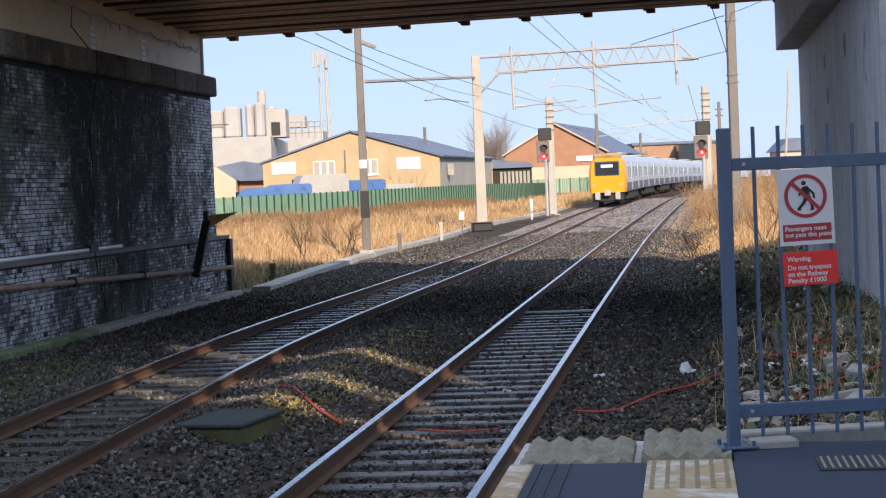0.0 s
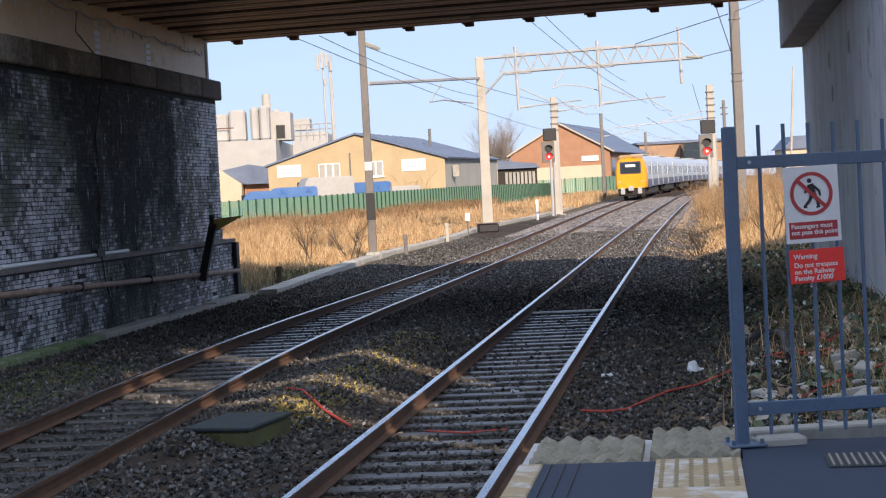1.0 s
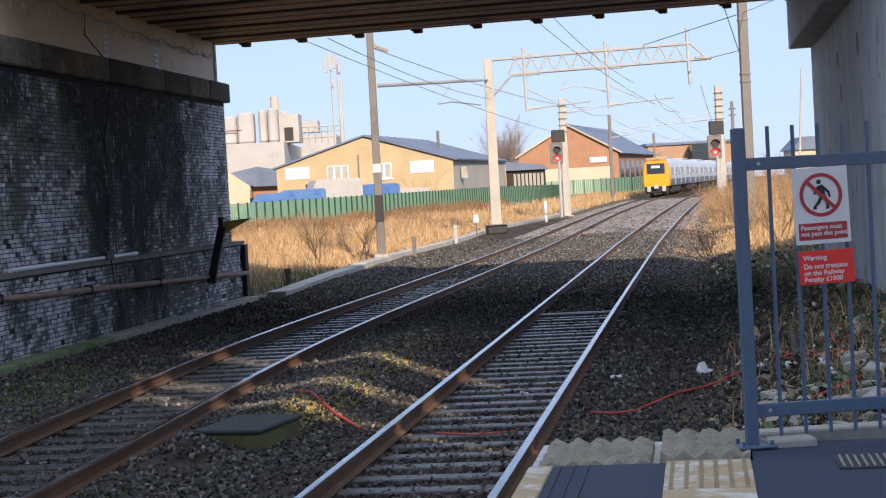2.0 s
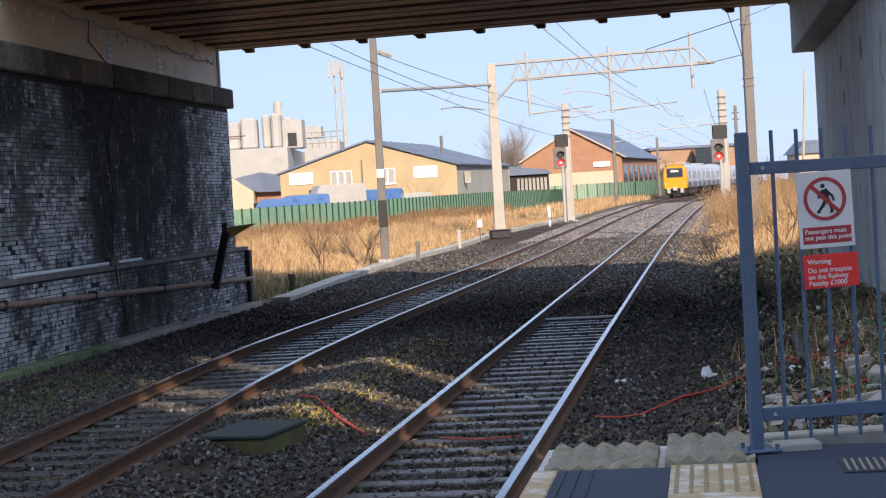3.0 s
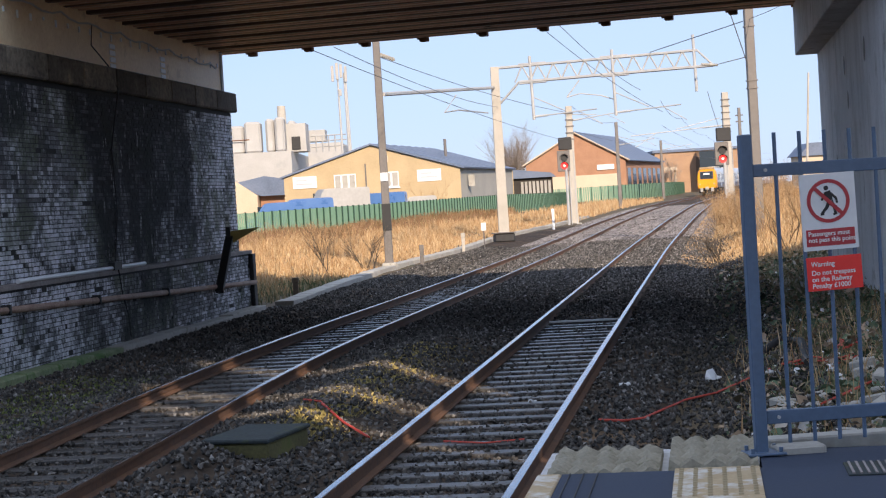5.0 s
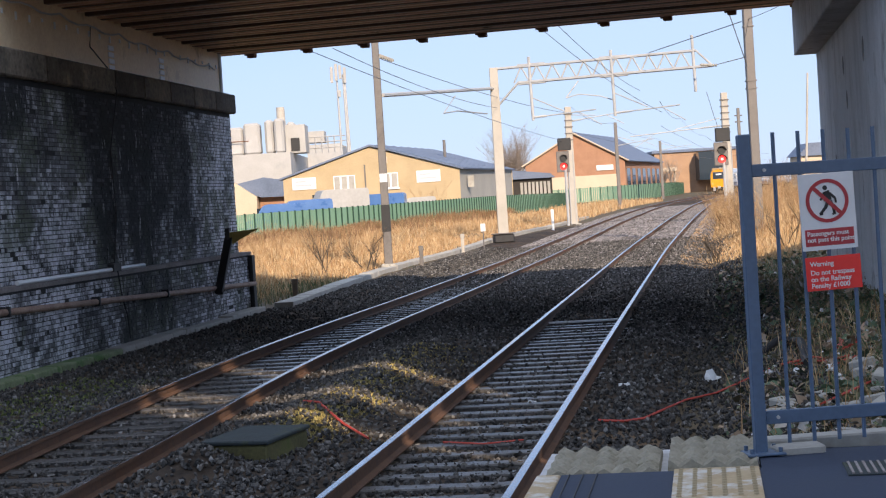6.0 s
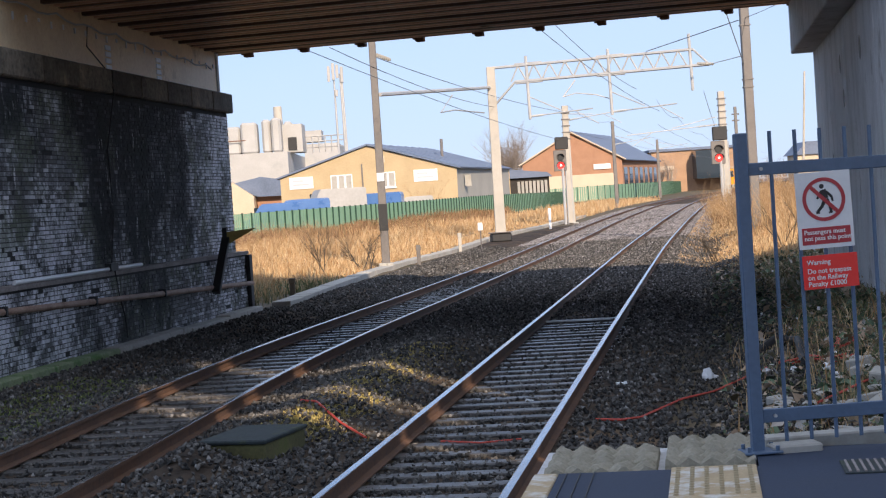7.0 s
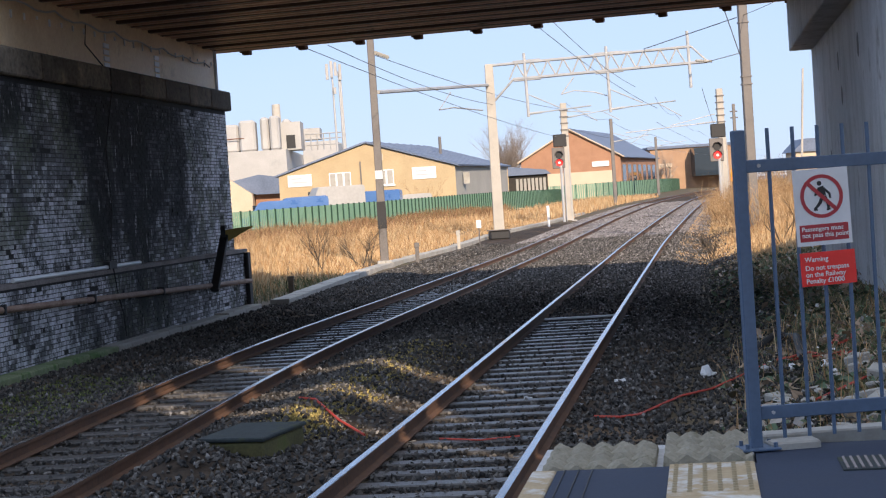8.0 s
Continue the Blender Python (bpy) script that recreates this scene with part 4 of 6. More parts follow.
    part("walking_symbol", bm, M_black, s1)
    bm = bmesh.new()
    box(bm, -0.130, 0.130, -0.0022, 0.001, -0.178, -0.090, bevel=0.001)
    band = part("text_panel", bm, M_signdkred, s1)
    text_on("Passengers must\nnot pass this point", 0.0335, pose(-0.120, -0.0032, -0.124, 90, 0, 0), band, M_letter, "lettering")
    s2 = thing("warning_sign", (0, 0, 0), 0, "small red warning sign with white lettering on the gate", "sign")
    s2.matrix_basis = f @ pose(0.422, -0.032, 0.925, 0, -1.5, 0)
    bm = bmesh.new()
    box(bm, -0.147, 0.147, 0, 0.006, -0.088, 0.088, bevel=0.001)
    part("sign_plate", bm, M_signred, s2)
    text_on("Warning", 0.036, pose(-0.125, -0.002, 0.040, 90, 0, 0), s2, M_letter, "lettering")
    text_on("Do not trespass\non the Railway\nPenalty \u00a31000", 0.036, pose(-0.125, -0.002, -0.005, 90, 0, 0), s2, M_letter, "lettering")


# ---- masts, wires and signals ----
def mast(x, y, z0, z1, w0, w1, material, label, group="overhead line masts", bands=0):
    ob = thing("overhead_line_mast", (x, y, z0), 0, label, "mast", group)
    bm = bmesh.new()
    h = z1 - z0
    # a box section that narrows upwards
    lo = [bm.verts.new((px * w0 / 2, py * w0 / 2, 0)) for px, py in ((-1, -1), (1, -1), (1, 1), (-1, 1))]
    hi = [bm.verts.new((px * w1 / 2, py * w1 / 2, h)) for px, py in ((-1, -1), (1, -1), (1, 1), (-1, 1))]
    bm.faces.new(lo[::-1])
    bm.faces.new(hi)
    for i in range(4):
        bm.faces.new((lo[i], lo[(i + 1) % 4], hi[(i + 1) % 4], hi[i]))
    bmesh.ops.bevel(bm, geom=bm.edges[:], offset=0.02, segments=1, affect="EDGES")
    part("mast_body", bm, material, ob)
    bm = bmesh.new()
    box(bm, -w0 * 0.9, w0 * 0.9, -w0 * 0.9, w0 * 0.9, -0.35, 0.06, bevel=0.03)
    part("mast_base", bm, M_pale_conc, ob)
    for k in range(bands):
        bm = bmesh.new()
        zz = h - 0.5 - 0.42 * k
        box(bm, -w1 * 0.66, w1 * 0.66, -w1 * 0.66, w1 * 0.66, zz, zz + 0.07)
        part("band", bm, M_mast_dark, ob)
    return ob


def bar(ob, name, a, b, r, material, seg=6):
    bm = bmesh.new()
    inv = ob.matrix_basis.inverted()
    tube(bm, inv @ Vector(a), inv @ Vector(b), r, r, seg)
    return part(name, bm, material, ob)


def insulator(ob, a, b, material):
    a, b = Vector(a), Vector(b)
    inv = ob.matrix_basis.inverted()
    bm = bmesh.new()
    for k in range(7):
        p, q = a.lerp(b, k / 7), a.lerp(b, (k + 0.55) / 7)
        tube(bm, inv @ p, inv @ q, 0.075, 0.05, 8)
    return part("insulator", bm, material, ob)


def cantilever(ob, root_top, root_low, tip, material):
    """A hinged arm: a top stay, a registration tube and a dropper that steadies the wire."""
    bar(ob, "stay_tube", root_top, (Vector(root_low) + Vector(tip)) / 2 + Vector((0, 0, 0.1)), 0.028, material)
    insulator(ob, root_low, Vector(root_low).lerp(Vector(tip), 0.22), material)
    bar(ob, "registration_tube", root_low, tip, 0.032, material)
    mid = Vector(root_low).lerp(Vector(tip), 0.72)
    bar(ob, "steady_arm", mid, Vector(tip) + Vector((0.25, 0, -0.75)), 0.022, material)


def build_overhead():
    near_left = mast(-1.90, 60.0, 0.15, 8.9, 0.29, 0.24, M_mast_dark, "dull grey steel mast beside the tracks")
    bm = bmesh.new()
    box(bm, -0.155, 0.155, -0.16, 0.16, 1.2, 2.15)
    part("dark_band", bm, M_black, near_left)
    bm = bmesh.new()
    box(bm, -0.13, 0.13, -0.175, -0.145, 2.95, 3.25)
    part("number_plate", bm, M_signwhite, near_left)
    insulator(near_left, (-1.75, 60, 7.55), (-1.3, 61.2, 7.45), M_pale_conc)
    near_right = mast(12.40, 66.0, 0.1, 9.6, 0.34, 0.34, M_mast_dark, "dull brown-grey steel mast beside the tracks")
    for z in (5.9, 6.2, 8.3):
        bm = bmesh.new()
        box(bm, -0.2, 0.2, -0.2, 0.2, z - 0.1, z - 0.05)
        part("band", bm, M_mast_dark, near_right)
    # gantry: a mast and a boom that reaches over both tracks
    gantry = mast(3.10, 84.0, 0.35, 8.74, 0.52, 0.40, M_mast_pale, "pale concrete-grey mast with a lattice boom over both tracks", "gantries")
    A, B = Vector((3.3, 84.0, 8.68)), Vector((12.9, 80.5, 8.70))
    drop = Vector((0, 0, -0.78))
    bar(gantry, "boom_chord", A, B - (B - A).normalized() * 0.3, 0.072, M_steel_grey)
    low0 = A.lerp(B, 0.10) + drop
    bar(gantry, "boom_chord", low0, B + drop + (B - A).normalized() * 0.45, 0.075, M_steel_grey)
    bar(gantry, "boom_chord", A + Vector((0, 0, -1.75)), low0, 0.06, M_steel_grey)
    bar(gantry, "boom_end", B - (B - A).normalized() * 0.3, B + drop + (B - A).normalized() * 0.45, 0.05, M_steel_grey)
    n = 22
    for k in range(n):
        p = A.lerp(B, 0.08 + 0.86 * k / n) + (drop if k % 2 == 0 else Vector())
        q = A.lerp(B, 0.08 + 0.86 * (k + 1) / n) + (drop if k % 2 else Vector())
        bar(gantry, "boom_lacing", p, q, 0.042, M_steel_grey, 5)
    for f in (0.16, 0.565):
        c = A.lerp(B, f)
        for dz in (0.08, -0.86):
            bar(gantry, "clamp", c + Vector((-0.55, 0.2, dz)), c + Vector((0.75, -0.26, dz)), 0.05, M_steel_grey)
    for f, top, low in ((0.16, 0.45, 6.0), (0.565, 0.4, 5.9), (0.955, 0.75, 6.75)):
        c = A.lerp(B, f)
        bar(gantry, "drop_tube", c + Vector((0, 0, top)), Vector((c.x + 0.05, c.y, low)), 0.075, M_steel_grey, 8)
    for f, low in ((0.16, 6.15), (0.565, 6.05)):
        c = A.lerp(B, f)
        cantilever(gantry, (c.x + 0.1, c.y, low + 0.95), (c.x + 0.1, c.y, low), (c.x + 3.05, c.y - 1.1, low + 0.15), M_steel_grey)
    c = A.lerp(B, 0.40)
    bar(gantry, "raised_arm", (c.x, c.y, 7.75), (c.x - 0.65, c.y, 6.95), 0.03, M_steel_grey)
    polyline(gantry, [(c.x - 0.65, c.y, 6.95), (c.x, c.y, 7.1), (c.x + 1.0, c.y, 6.95), (c.x + 1.7, c.y, 6.7)], 0.03, M_steel_grey)
    # boom of the nearer mast, to the gantry mast
    bar(gantry, "cross_arm", (-1.75, 60.1, 6.17), (3.0, 83.8, 7.72), 0.075, M_steel_grey)
    polyline(gantry, [(1.0, 74.0, 6.85), (0.45, 71.5, 6.0), (1.1, 75.0, 6.25), (2.6, 82.0, 6.4)], 0.035, M_steel_grey)
    insulator(gantry, A.lerp(B, 1.06) + drop, (12.5, 79.0, 7.9), M_pale_conc)
    bar(gantry, "end_stay", A.lerp(B, 1.05) + drop, (12.45, 66.2, 7.2), 0.02, M_steel_grey)
    bar(gantry, "end_stay", A.lerp(B, 0.75) + Vector((0, 0, 0.1)), (12.2, 66.2, 8.55), 0.02, M_wire)
    far = mast(8.70, 110.0, 0.30, 7.94, 0.48, 0.40, M_mast_pale, "pale grey mast with dark bands near its top", bands=5)
    cantilever(far, (8.9, 110, 7.4), (8.9, 110, 7.0), (12.0, 109.4, 7.35), M_steel_grey)
    e = mast(17.05, 160.0, 0.60, 8.78, 0.34, 0.28, M_mast_dark, "grey steel mast beside the tracks")
    cantilever(e, (17.2, 160, 7.4), (17.2, 160, 6.6), (20.5, 159.4, 7.0), M_steel_grey)
    f = mast(29.75, 225.0, 0.85, 8.65, 0.36, 0.30, M_mast_dark, "grey steel mast beside the tracks")
    cantilever(f, (29.9, 225, 8.3), (29.9, 225, 7.4), (33.8, 224.4, 7.9), M_steel_grey)
    g = mast(18.85, 110.0, 1.0, 8.22, 0.50, 0.40, M_mast_pale, "pale grey mast with dark bands beside the signal", bands=6)
    cantilever(g, (18.5, 110, 6.6), (18.5, 110, 6.1), (12.6, 109.6, 5.75), M_steel_grey)
    h = mast(24.2, 135.0, 1.0, 8.3, 0.26, 0.22, M_mast_dark, "thin dark steel mast beside the tracks")
    for z in (7.2, 7.7):
        bar(h, "cross_piece", (23.9, 135, z), (24.5, 135, z), 0.05, M_mast_dark)
    pole = thing("wooden_pole", (26.2, 120, 0.6), 0, "slim weathered wooden pole leaning slightly", "pole")
    bm = bmesh.new()
    tube(bm, (-0.25, 0, 0), (0.37, 0, 9.2), 0.095, 0.07, 8)
    part("pole_shaft", bm, M_mast_pale, pole)
    # the wires over each track
    for px, name in ((left_x, "contact"), (right_x, "contact")):
        for kind, z, sag in (("contact_wire", 5.05, 0.0), ("catenary_wire", 6.25, 0.30)):
            w = thing(kind, (0, 0, 0), 0, "thin dark overhead " + kind.replace("_", " ") + " above a track", "wire", "overhead wires")
            bm = bmesh.new()
            ys = list(range(82, 300, 4))
            stops = [20, 82, 110, 160, 225, 300]
            pts = []
            for y in ys:
                u = 0.0
                for s0, s1 in zip(stops, stops[1:]):
                    if s0 <= y <= s1:
                        q = (y - s0) / (s1 - s0)
                        u = 4 * q * (1 - q)
                zz = z + zr(y) - sag * u
                pts.append((px(y), y, zz))
            polytube(bm, pts, 0.011, 4)
            part("wire_run", bm, M_wire, w)
    for a, b, r in (((-2.6, 46, 6.6), (3.2, 84, 6.75), 0.012), ((-3.6, 46, 6.75), (8.8, 110, 5.6), 0.012), ((-1.85, 60, 7.5), (8.8, 110, 7.5), 0.014), ((12.4, 66, 8.6), (14.2, 52, 9.5), 0.012),
                    ((11.2, 64, 9.2), (12.35, 66, 6.6), 0.02), ((2.6, 46, 7.2), (10.9, 81, 5.9), 0.012), ((3.1, 46, 7.3), (9.9, 81, 7.0), 0.012), ((13.0, 80.5, 6.7), (18.7, 110, 5.1), 0.012)):
        w = thing("feeder_wire", (0, 0, 0), 0, "thin dark wire strung between the masts", "wire", "feeder wires")
        bm = bmesh.new()
        a, b = Vector(a), Vector(b)
        polytube(bm, [a.lerp(b, k / 10) - Vector((0, 0, 0.4 * 4 * (k / 10) * (1 - k / 10) * (0.0 if r > 0.015 else 0.6))) for k in range(11)], r, 4)
        part("wire_run", bm, M_wire, w)


def polyline(ob, pts, r, material):
    inv = ob.matrix_basis.inverted()
    bm = bmesh.new()
    polytube(bm, [inv @ Vector(p) for p in pts], r, 6)
    return part("bent_tube", bm, material, ob)


def signal(x, y, z0, zlamp, label, flip=1):
    s = thing("railway_signal", (x, y, z0), 0, label, "signal", "signals")
    h = zlamp - z0
    bm = bmesh.new()
    tube(bm, (0.1 * flip, 0, 0), (0.1 * flip, 0, h + 0.1), 0.085, 0.085, 8)
    part("signal_post", bm, M_steel_grey, s)
    bm = bmesh.new()
    box(bm, -0.42, 0.36, -0.06, 0.06, h - 0.35, h + 0.95, bevel=0.03)
    part("backboard", bm, M_mast_dark, s)
    bm = bmesh.new()
    box(bm, -0.30, 0.52, -0.16, 0.10, h + 0.98, h + 1.75, bevel=0.04)
    part("route_box", bm, M_black, s)
    for k, mat_ in ((0, M_redlamp), (1, M_black)):
        bm = bmesh.new()
        tube(bm, (0, -0.07, h + 0.48 * k), (0, -0.11, h + 0.48 * k), 0.21, 0.21, 16)
        lens = part("signal_lens", bm, mat_, s, "glowing red light" if k == 0 else "")
        if k == 0:
            bm = bmesh.new()
            tube(bm, (0, -0.111, h), (0, -0.118, h), 0.07, 0.07, 12)
            part("lamp_core", bm, M_redcore, lens)
        bm = bmesh.new()
        for i in range(9):
            a0, a1 = math.pi * i / 9, math.pi * (i + 1) / 9
            p = [(0.25 * math.cos(a), yy, h + 0.48 * k + 0.25 * math.sin(a)) for a in (a0, a1) for yy in (-0.07, -0.32)]
            v = [bm.verts.new(q) for q in (p[0], p[1], p[3], p[2])]
            bm.faces.new(v)
        bmesh.ops.solidify(bm, geom=bm.faces[:], thickness=0.015)
        part("hood", bm, M_black, s)
    # ladder and guard rails
    for dx in (0.30, 0.62):
        bar(s, "ladder_rail", (x + dx * flip, y + 0.3, z0), (x + dx * flip, y + 0.3, zlamp + 0.9), 0.025, M_steel_grey, 5)
    return s


def build_signals():
    signal(7.85, 105.0, 0.35, 4.02, "two-aspect railway signal showing red beside the tracks")
    signal(15.97, 95.0, 0.8, 3.70, "two-aspect railway signal showing red among dry bushes")


# ---- buildings beyond the fence ----
def gable_house(name, label, x0, x1, y, eave, apex, base, axis, walls, sidewall, roof, over=0.35):
    """A gabled shed whose front stands at y and whose body runs along axis (dx, dy)."""
    ob = thing(name, (0, 0, 0), 0, label, "building")
    ax = Vector((axis[0], axis[1], 0))
    xm = (x0 + x1) / 2
    bm = bmesh.new()
    prism(bm, [(x0, base), (x1, base), (x1, eave), (xm, apex), (x0, eave)], Matrix.Translation((0, y, 0)), 0.3)
    part("gable_wall", bm, walls, ob)
    ang = math.degrees(math.atan2(ax.y, ax.x))
    for x, a, b in ((x0, -0.25, 0.0), (x1, 0.0, 0.25)):
        bm = box(bmesh.new(), 0.0, ax.length, a, b, base, eave, Matrix.Translation((x, y + 0.302, 0)) @ pose(0, 0, 0, 0, 0, ang))
        part("side_wall", bm, sidewall, ob)
    bm = bmesh.new()
    prism(bm, [(x0, base), (x1, base), (x1, eave), (xm, apex), (x0, eave)], Matrix.Translation((ax.x, y + ax.y, 0)), 0.3)
    part("gable_wall", bm, walls, ob)
    slope = (apex - eave) / (xm - x0)
    for sx in (-1, 1):
        bm = bmesh.new()
        xe = x0 - over if sx < 0 else x1 + over
        ze = eave - over * slope
        p = [(xm, y - 0.3, apex + 0.06), (xe, y - 0.3, ze + 0.06), (xe + ax.x, y + ax.y + 0.6, ze + 0.06), (xm + ax.x, y + ax.y + 0.6, apex + 0.06)]
        v = [bm.verts.new(q) for q in p]
        bm.faces.new(v)
        bmesh.ops.recalc_face_normals(bm, faces=bm.faces[:])
        if bm.faces[:][0].normal.z < 0:
            bmesh.ops.reverse_faces(bm, faces=bm.faces[:])
        bmesh.ops.solidify(bm, geom=bm.faces[:], thickness=-0.16)
        r = part("roof", bm, roof, ob)
        for k in range(1, 9):
            u = k / 9
            bm = bmesh.new()
            a, b = Vector(p[0]).lerp(Vector(p[3]), u), Vector(p[1]).lerp(Vector(p[2]), u)
            tube(bm, a + Vector((0, 0, 0.17)), b + Vector((0, 0, 0.17)), 0.05, 0.05, 4)
            part("roof_seam", bm, roof, r)
    return ob


def window_in(ob, x0, x1, z0, z1, y, frame_mat, lights=2, glass=None):
    win = part("window", box(bmesh.new(), x0, x1, y - 0.06, y - 0.003, z0, z1), frame_mat, ob, "white framed window")
    w = (x1 - x0) / lights
    for k in range(lights):
        part("pane", box(bmesh.new(), x0 + w * k + 0.09, x0 + w * (k + 1) - 0.09, y - 0.075, y - 0.061, z0 + 0.09, z1 - 0.09), glass or M_window, win)
    part("sill", box(bmesh.new(), x0 - 0.1, x1 + 0.1, y - 0.16, y - 0.062, z0 - 0.12, z0), frame_mat, win)


def build_buildings():
    tan = gable_house("warehouse", "buff brick warehouse with a shallow gable and blue-grey roof", -14.54, 2.12, 160, 5.35, 7.94, 0.3, (6.1, 26.0), M_tan, M_greyclad, M_slate)
    for a, b, ink in ((-13.7, -11.45, M_faded_ink), (-1.95, 0.3, M_faded_ink)):
        sg = tagged(part("wall_sign", box(bmesh.new(), a, b, 159.93, 159.995, 4.3, 5.42), M_signwhite), "white sign board with faint writing on a warehouse", "sign", "warehouse signs")
        for k in range(2):
            za = 5.06 - 0.36 * k
            part("writing_bar", box(bmesh.new(), a + 0.3, b - (0.9 if k == 0 else 0.4), 159.915, 159.929, za - 0.08, za + 0.08), ink, sg)
    window_in(tan, -9.8, -7.75, 3.7, 5.4, 160, M_signwhite, 3, M_pale_conc)
    window_in(tan, -5.1, -3.7, 3.95, 5.4, 160, M_signwhite, 2, M_pale_conc)
    part("downpipe", box(bmesh.new(), -6.86, -6.72, 159.9, 159.99, 1.8, 6.3), M_mast_dark, tan, "dark downpipe")
    part("vent", box(bmesh.new(), -5.2, -4.6, 159.9, 159.99, 6.3, 6.9), M_cream, tan)
    part("flue", tube(bmesh.new(), (0.9, 172, 6.7), (0.9, 172, 8.6), 0.15, 0.15, 8), M_mast_dark, tan)
    part("side_door", box(bmesh.new(), 2.9, 3.5, 162.9, 163.1, 3.6, 4.7, None), M_pale_conc, tan)
    red = gable_house("brick_warehouse", "red brick gabled warehouse with cream lower wall", 12.0, 25.5, 230, 6.5, 10.44, 0.8, (9.1, 32.0), M_redbrick, M_redbrick, M_slate, 0.5)
    part("cream_band", box(bmesh.new(), 12.4, 24.6, 229.88, 229.99, 1.0, 4.7), M_cream, red, "cream painted lower wall")
    part("wall_sign", box(bmesh.new(), 21.6, 23.9, 229.8, 229.98, 5.3, 6.0), M_signwhite, red)
    for sx in (-1, 1):
        xe = 12.0 - 0.5 if sx < 0 else 26.0
        part("barge_board", tube(bmesh.new(), (18.75, 229.6, 10.5), (xe, 229.6, 6.4), 0.11, 0.11, 4), M_cream, red)
    for k in range(7):
        u = (k + 0.6) / 7.4
        part("window", box(bmesh.new(), -0.05, 0.05, -1.3, 1.3, 2.2, 5.4, Matrix.Translation((25.5 + 9.1 * u, 230.3 + 32 * u, 0)) @ pose(0, 0, 0, 0, 0, -15.9)), M_window, red, "dark tall window")
    part("skylight", box(bmesh.new(), 0, 5, 0, 1.0, 0, 0.1, Matrix.Translation((20.5, 236, 9.95)) @ pose(0, 0, 0, 0, 31, -16)), M_window, red)
    # low shed between the two
    low = thing("low_shed", (0, 0, 0), 0, "low grey shed with a striped wall and blue roof", "building")
    part("wall", box(bmesh.new(), 8.4, 13.2, 196, 200, 0.5, 4.4), M_underframe, low)
    for k in range(8):
        part("wall_panel", box(bmesh.new(), 9.5 + 0.45 * k, 9.8 + 0.45 * k, 195.85, 195.98, 0.8, 4.0), M_greyclad, low)
    part("roof", prism(bmesh.new(), [(8.0, 4.4), (13.6, 4.4), (13.0, 4.9), (8.4, 5.5)], Matrix.Translation((0, 195.5, 0)), 5.2), M_slate, low)
    # white-walled shed at the far end of the yard
    shed = thing("white_shed", (0, 0, 0), 0, "white rendered shed with a low blue-grey roof", "building")
    part("wall", prism(bmesh.new(), [(-24.5, 0.3), (-18.2, 0.3), (-18.2, 4.0), (-20.4, 5.6), (-24.5, 5.6)], Matrix.Translation((0, 170, 0)), 8), M_cream, shed)
    part("roof", prism(bmesh.new(), [(-21.0, 5.3), (-17.9, 3.95), (-14.4, 3.9), (-14.6, 5.4), (-17.5, 5.95)], Matrix.Translation((0, 171, 0)), 8), M_slate, shed)
    part("back_wall", box(bmesh.new(), -18.1, -14.6, 172, 178, 0.3, 4.0), M_redbrick, shed)
    # factory
    fac = thing("factory", (0, 0, 0), 0, "large white factory with silos, tanks and a chimney", "factory")
    part("block", box(bmesh.new(), -58, -32.5, 380, 455, 0, 15.8), M_white, fac)
    part("block", box(bmesh.new(), -32.48, -24.0, 430, 470, 0, 19.0), M_white, fac)
    for x0, x1, z1, y in ((-46.5, -43.3, 22.2, 384), (-43.1, -39.4, 22.9, 383), (-38.4, -36.4, 23.4, 384), (-36.2, -34.0, 23.6, 383), (-33.9, -32.0, 23.0, 390)):
        part("silo", box(bmesh.new(), x0, x1, y, y + 5, 15.8, z1, bevel=0.5), M_white, fac)
    part("tower", box(bmesh.new(), -36.0, -29.6, 388, 398, 15.8, 22.2), M_white, fac)
    part("opening", box(bmesh.new(), -32.9, -31.9 + 1.0, 387.8, 387.99, 16.2, 19.2), M_black, fac)
    part("chimney", tube(bmesh.new(), (-35.2, 392, 22), (-35.2, 392, 26.6), 1.05, 0.95, 16), M_mast_pale, fac)
    part("tank", box(bmesh.new(), -30.3, -26.0, 400, 408, 18.4, 21.0), M_white, fac)
    for k in range(8):
        part("frame_post", tube(bmesh.new(), (-31.2 + 1.5 * k, 400, 15.8), (-31.2 + 1.5 * k, 400, 19.6 if k < 6 else 21), 0.16, 0.16, 4), M_steel_grey, fac)
    for z in (17.0, 18.4, 19.6):
        part("frame_rail", tube(bmesh.new(), (-31.2, 400, z), (-21.0, 400, z), 0.14, 0.14, 4), M_steel_grey, fac)
    part("handrail", tube(bmesh.new(), (-47, 383, 18.9), (-42, 383, 18.9), 0.12, 0.12, 4), M_rust, fac)
    # phone mast
    tele = thing("phone_mast", (-16.0, 300, 0), 0, "tall steel telephone mast with panel aerials", "mast")
    for dx in (-0.5, 0.75, 1.05):
        part("leg", tube(bmesh.new(), (dx, 0, 0), (dx * 0.9 - 0.2, 0, 26.0), 0.24, 0.16, 8), M_steel_grey, tele)
    for dx, z0, z1 in ((-1.5, 24.6, 27.4), (-0.7, 24.9, 27.9), (0.0, 25.2, 27.6), (0.8, 24.4, 27.2), (-0.3, 22.0, 23.2)):
        part("aerial", box(bmesh.new(), dx - 0.25, dx + 0.25, -0.5, -0.2, z0, z1, bevel=0.05), M_white, tele)
    # far buildings by the curve
    far = thing("far_warehouse", (0, 0, 0), 0, "long brown brick building with a dark glazed end", "building")
    part("wall", box(bmesh.new(), 43.0, 62.0, 335, 350, 0.5, 9.3), M_brownbrick, far)
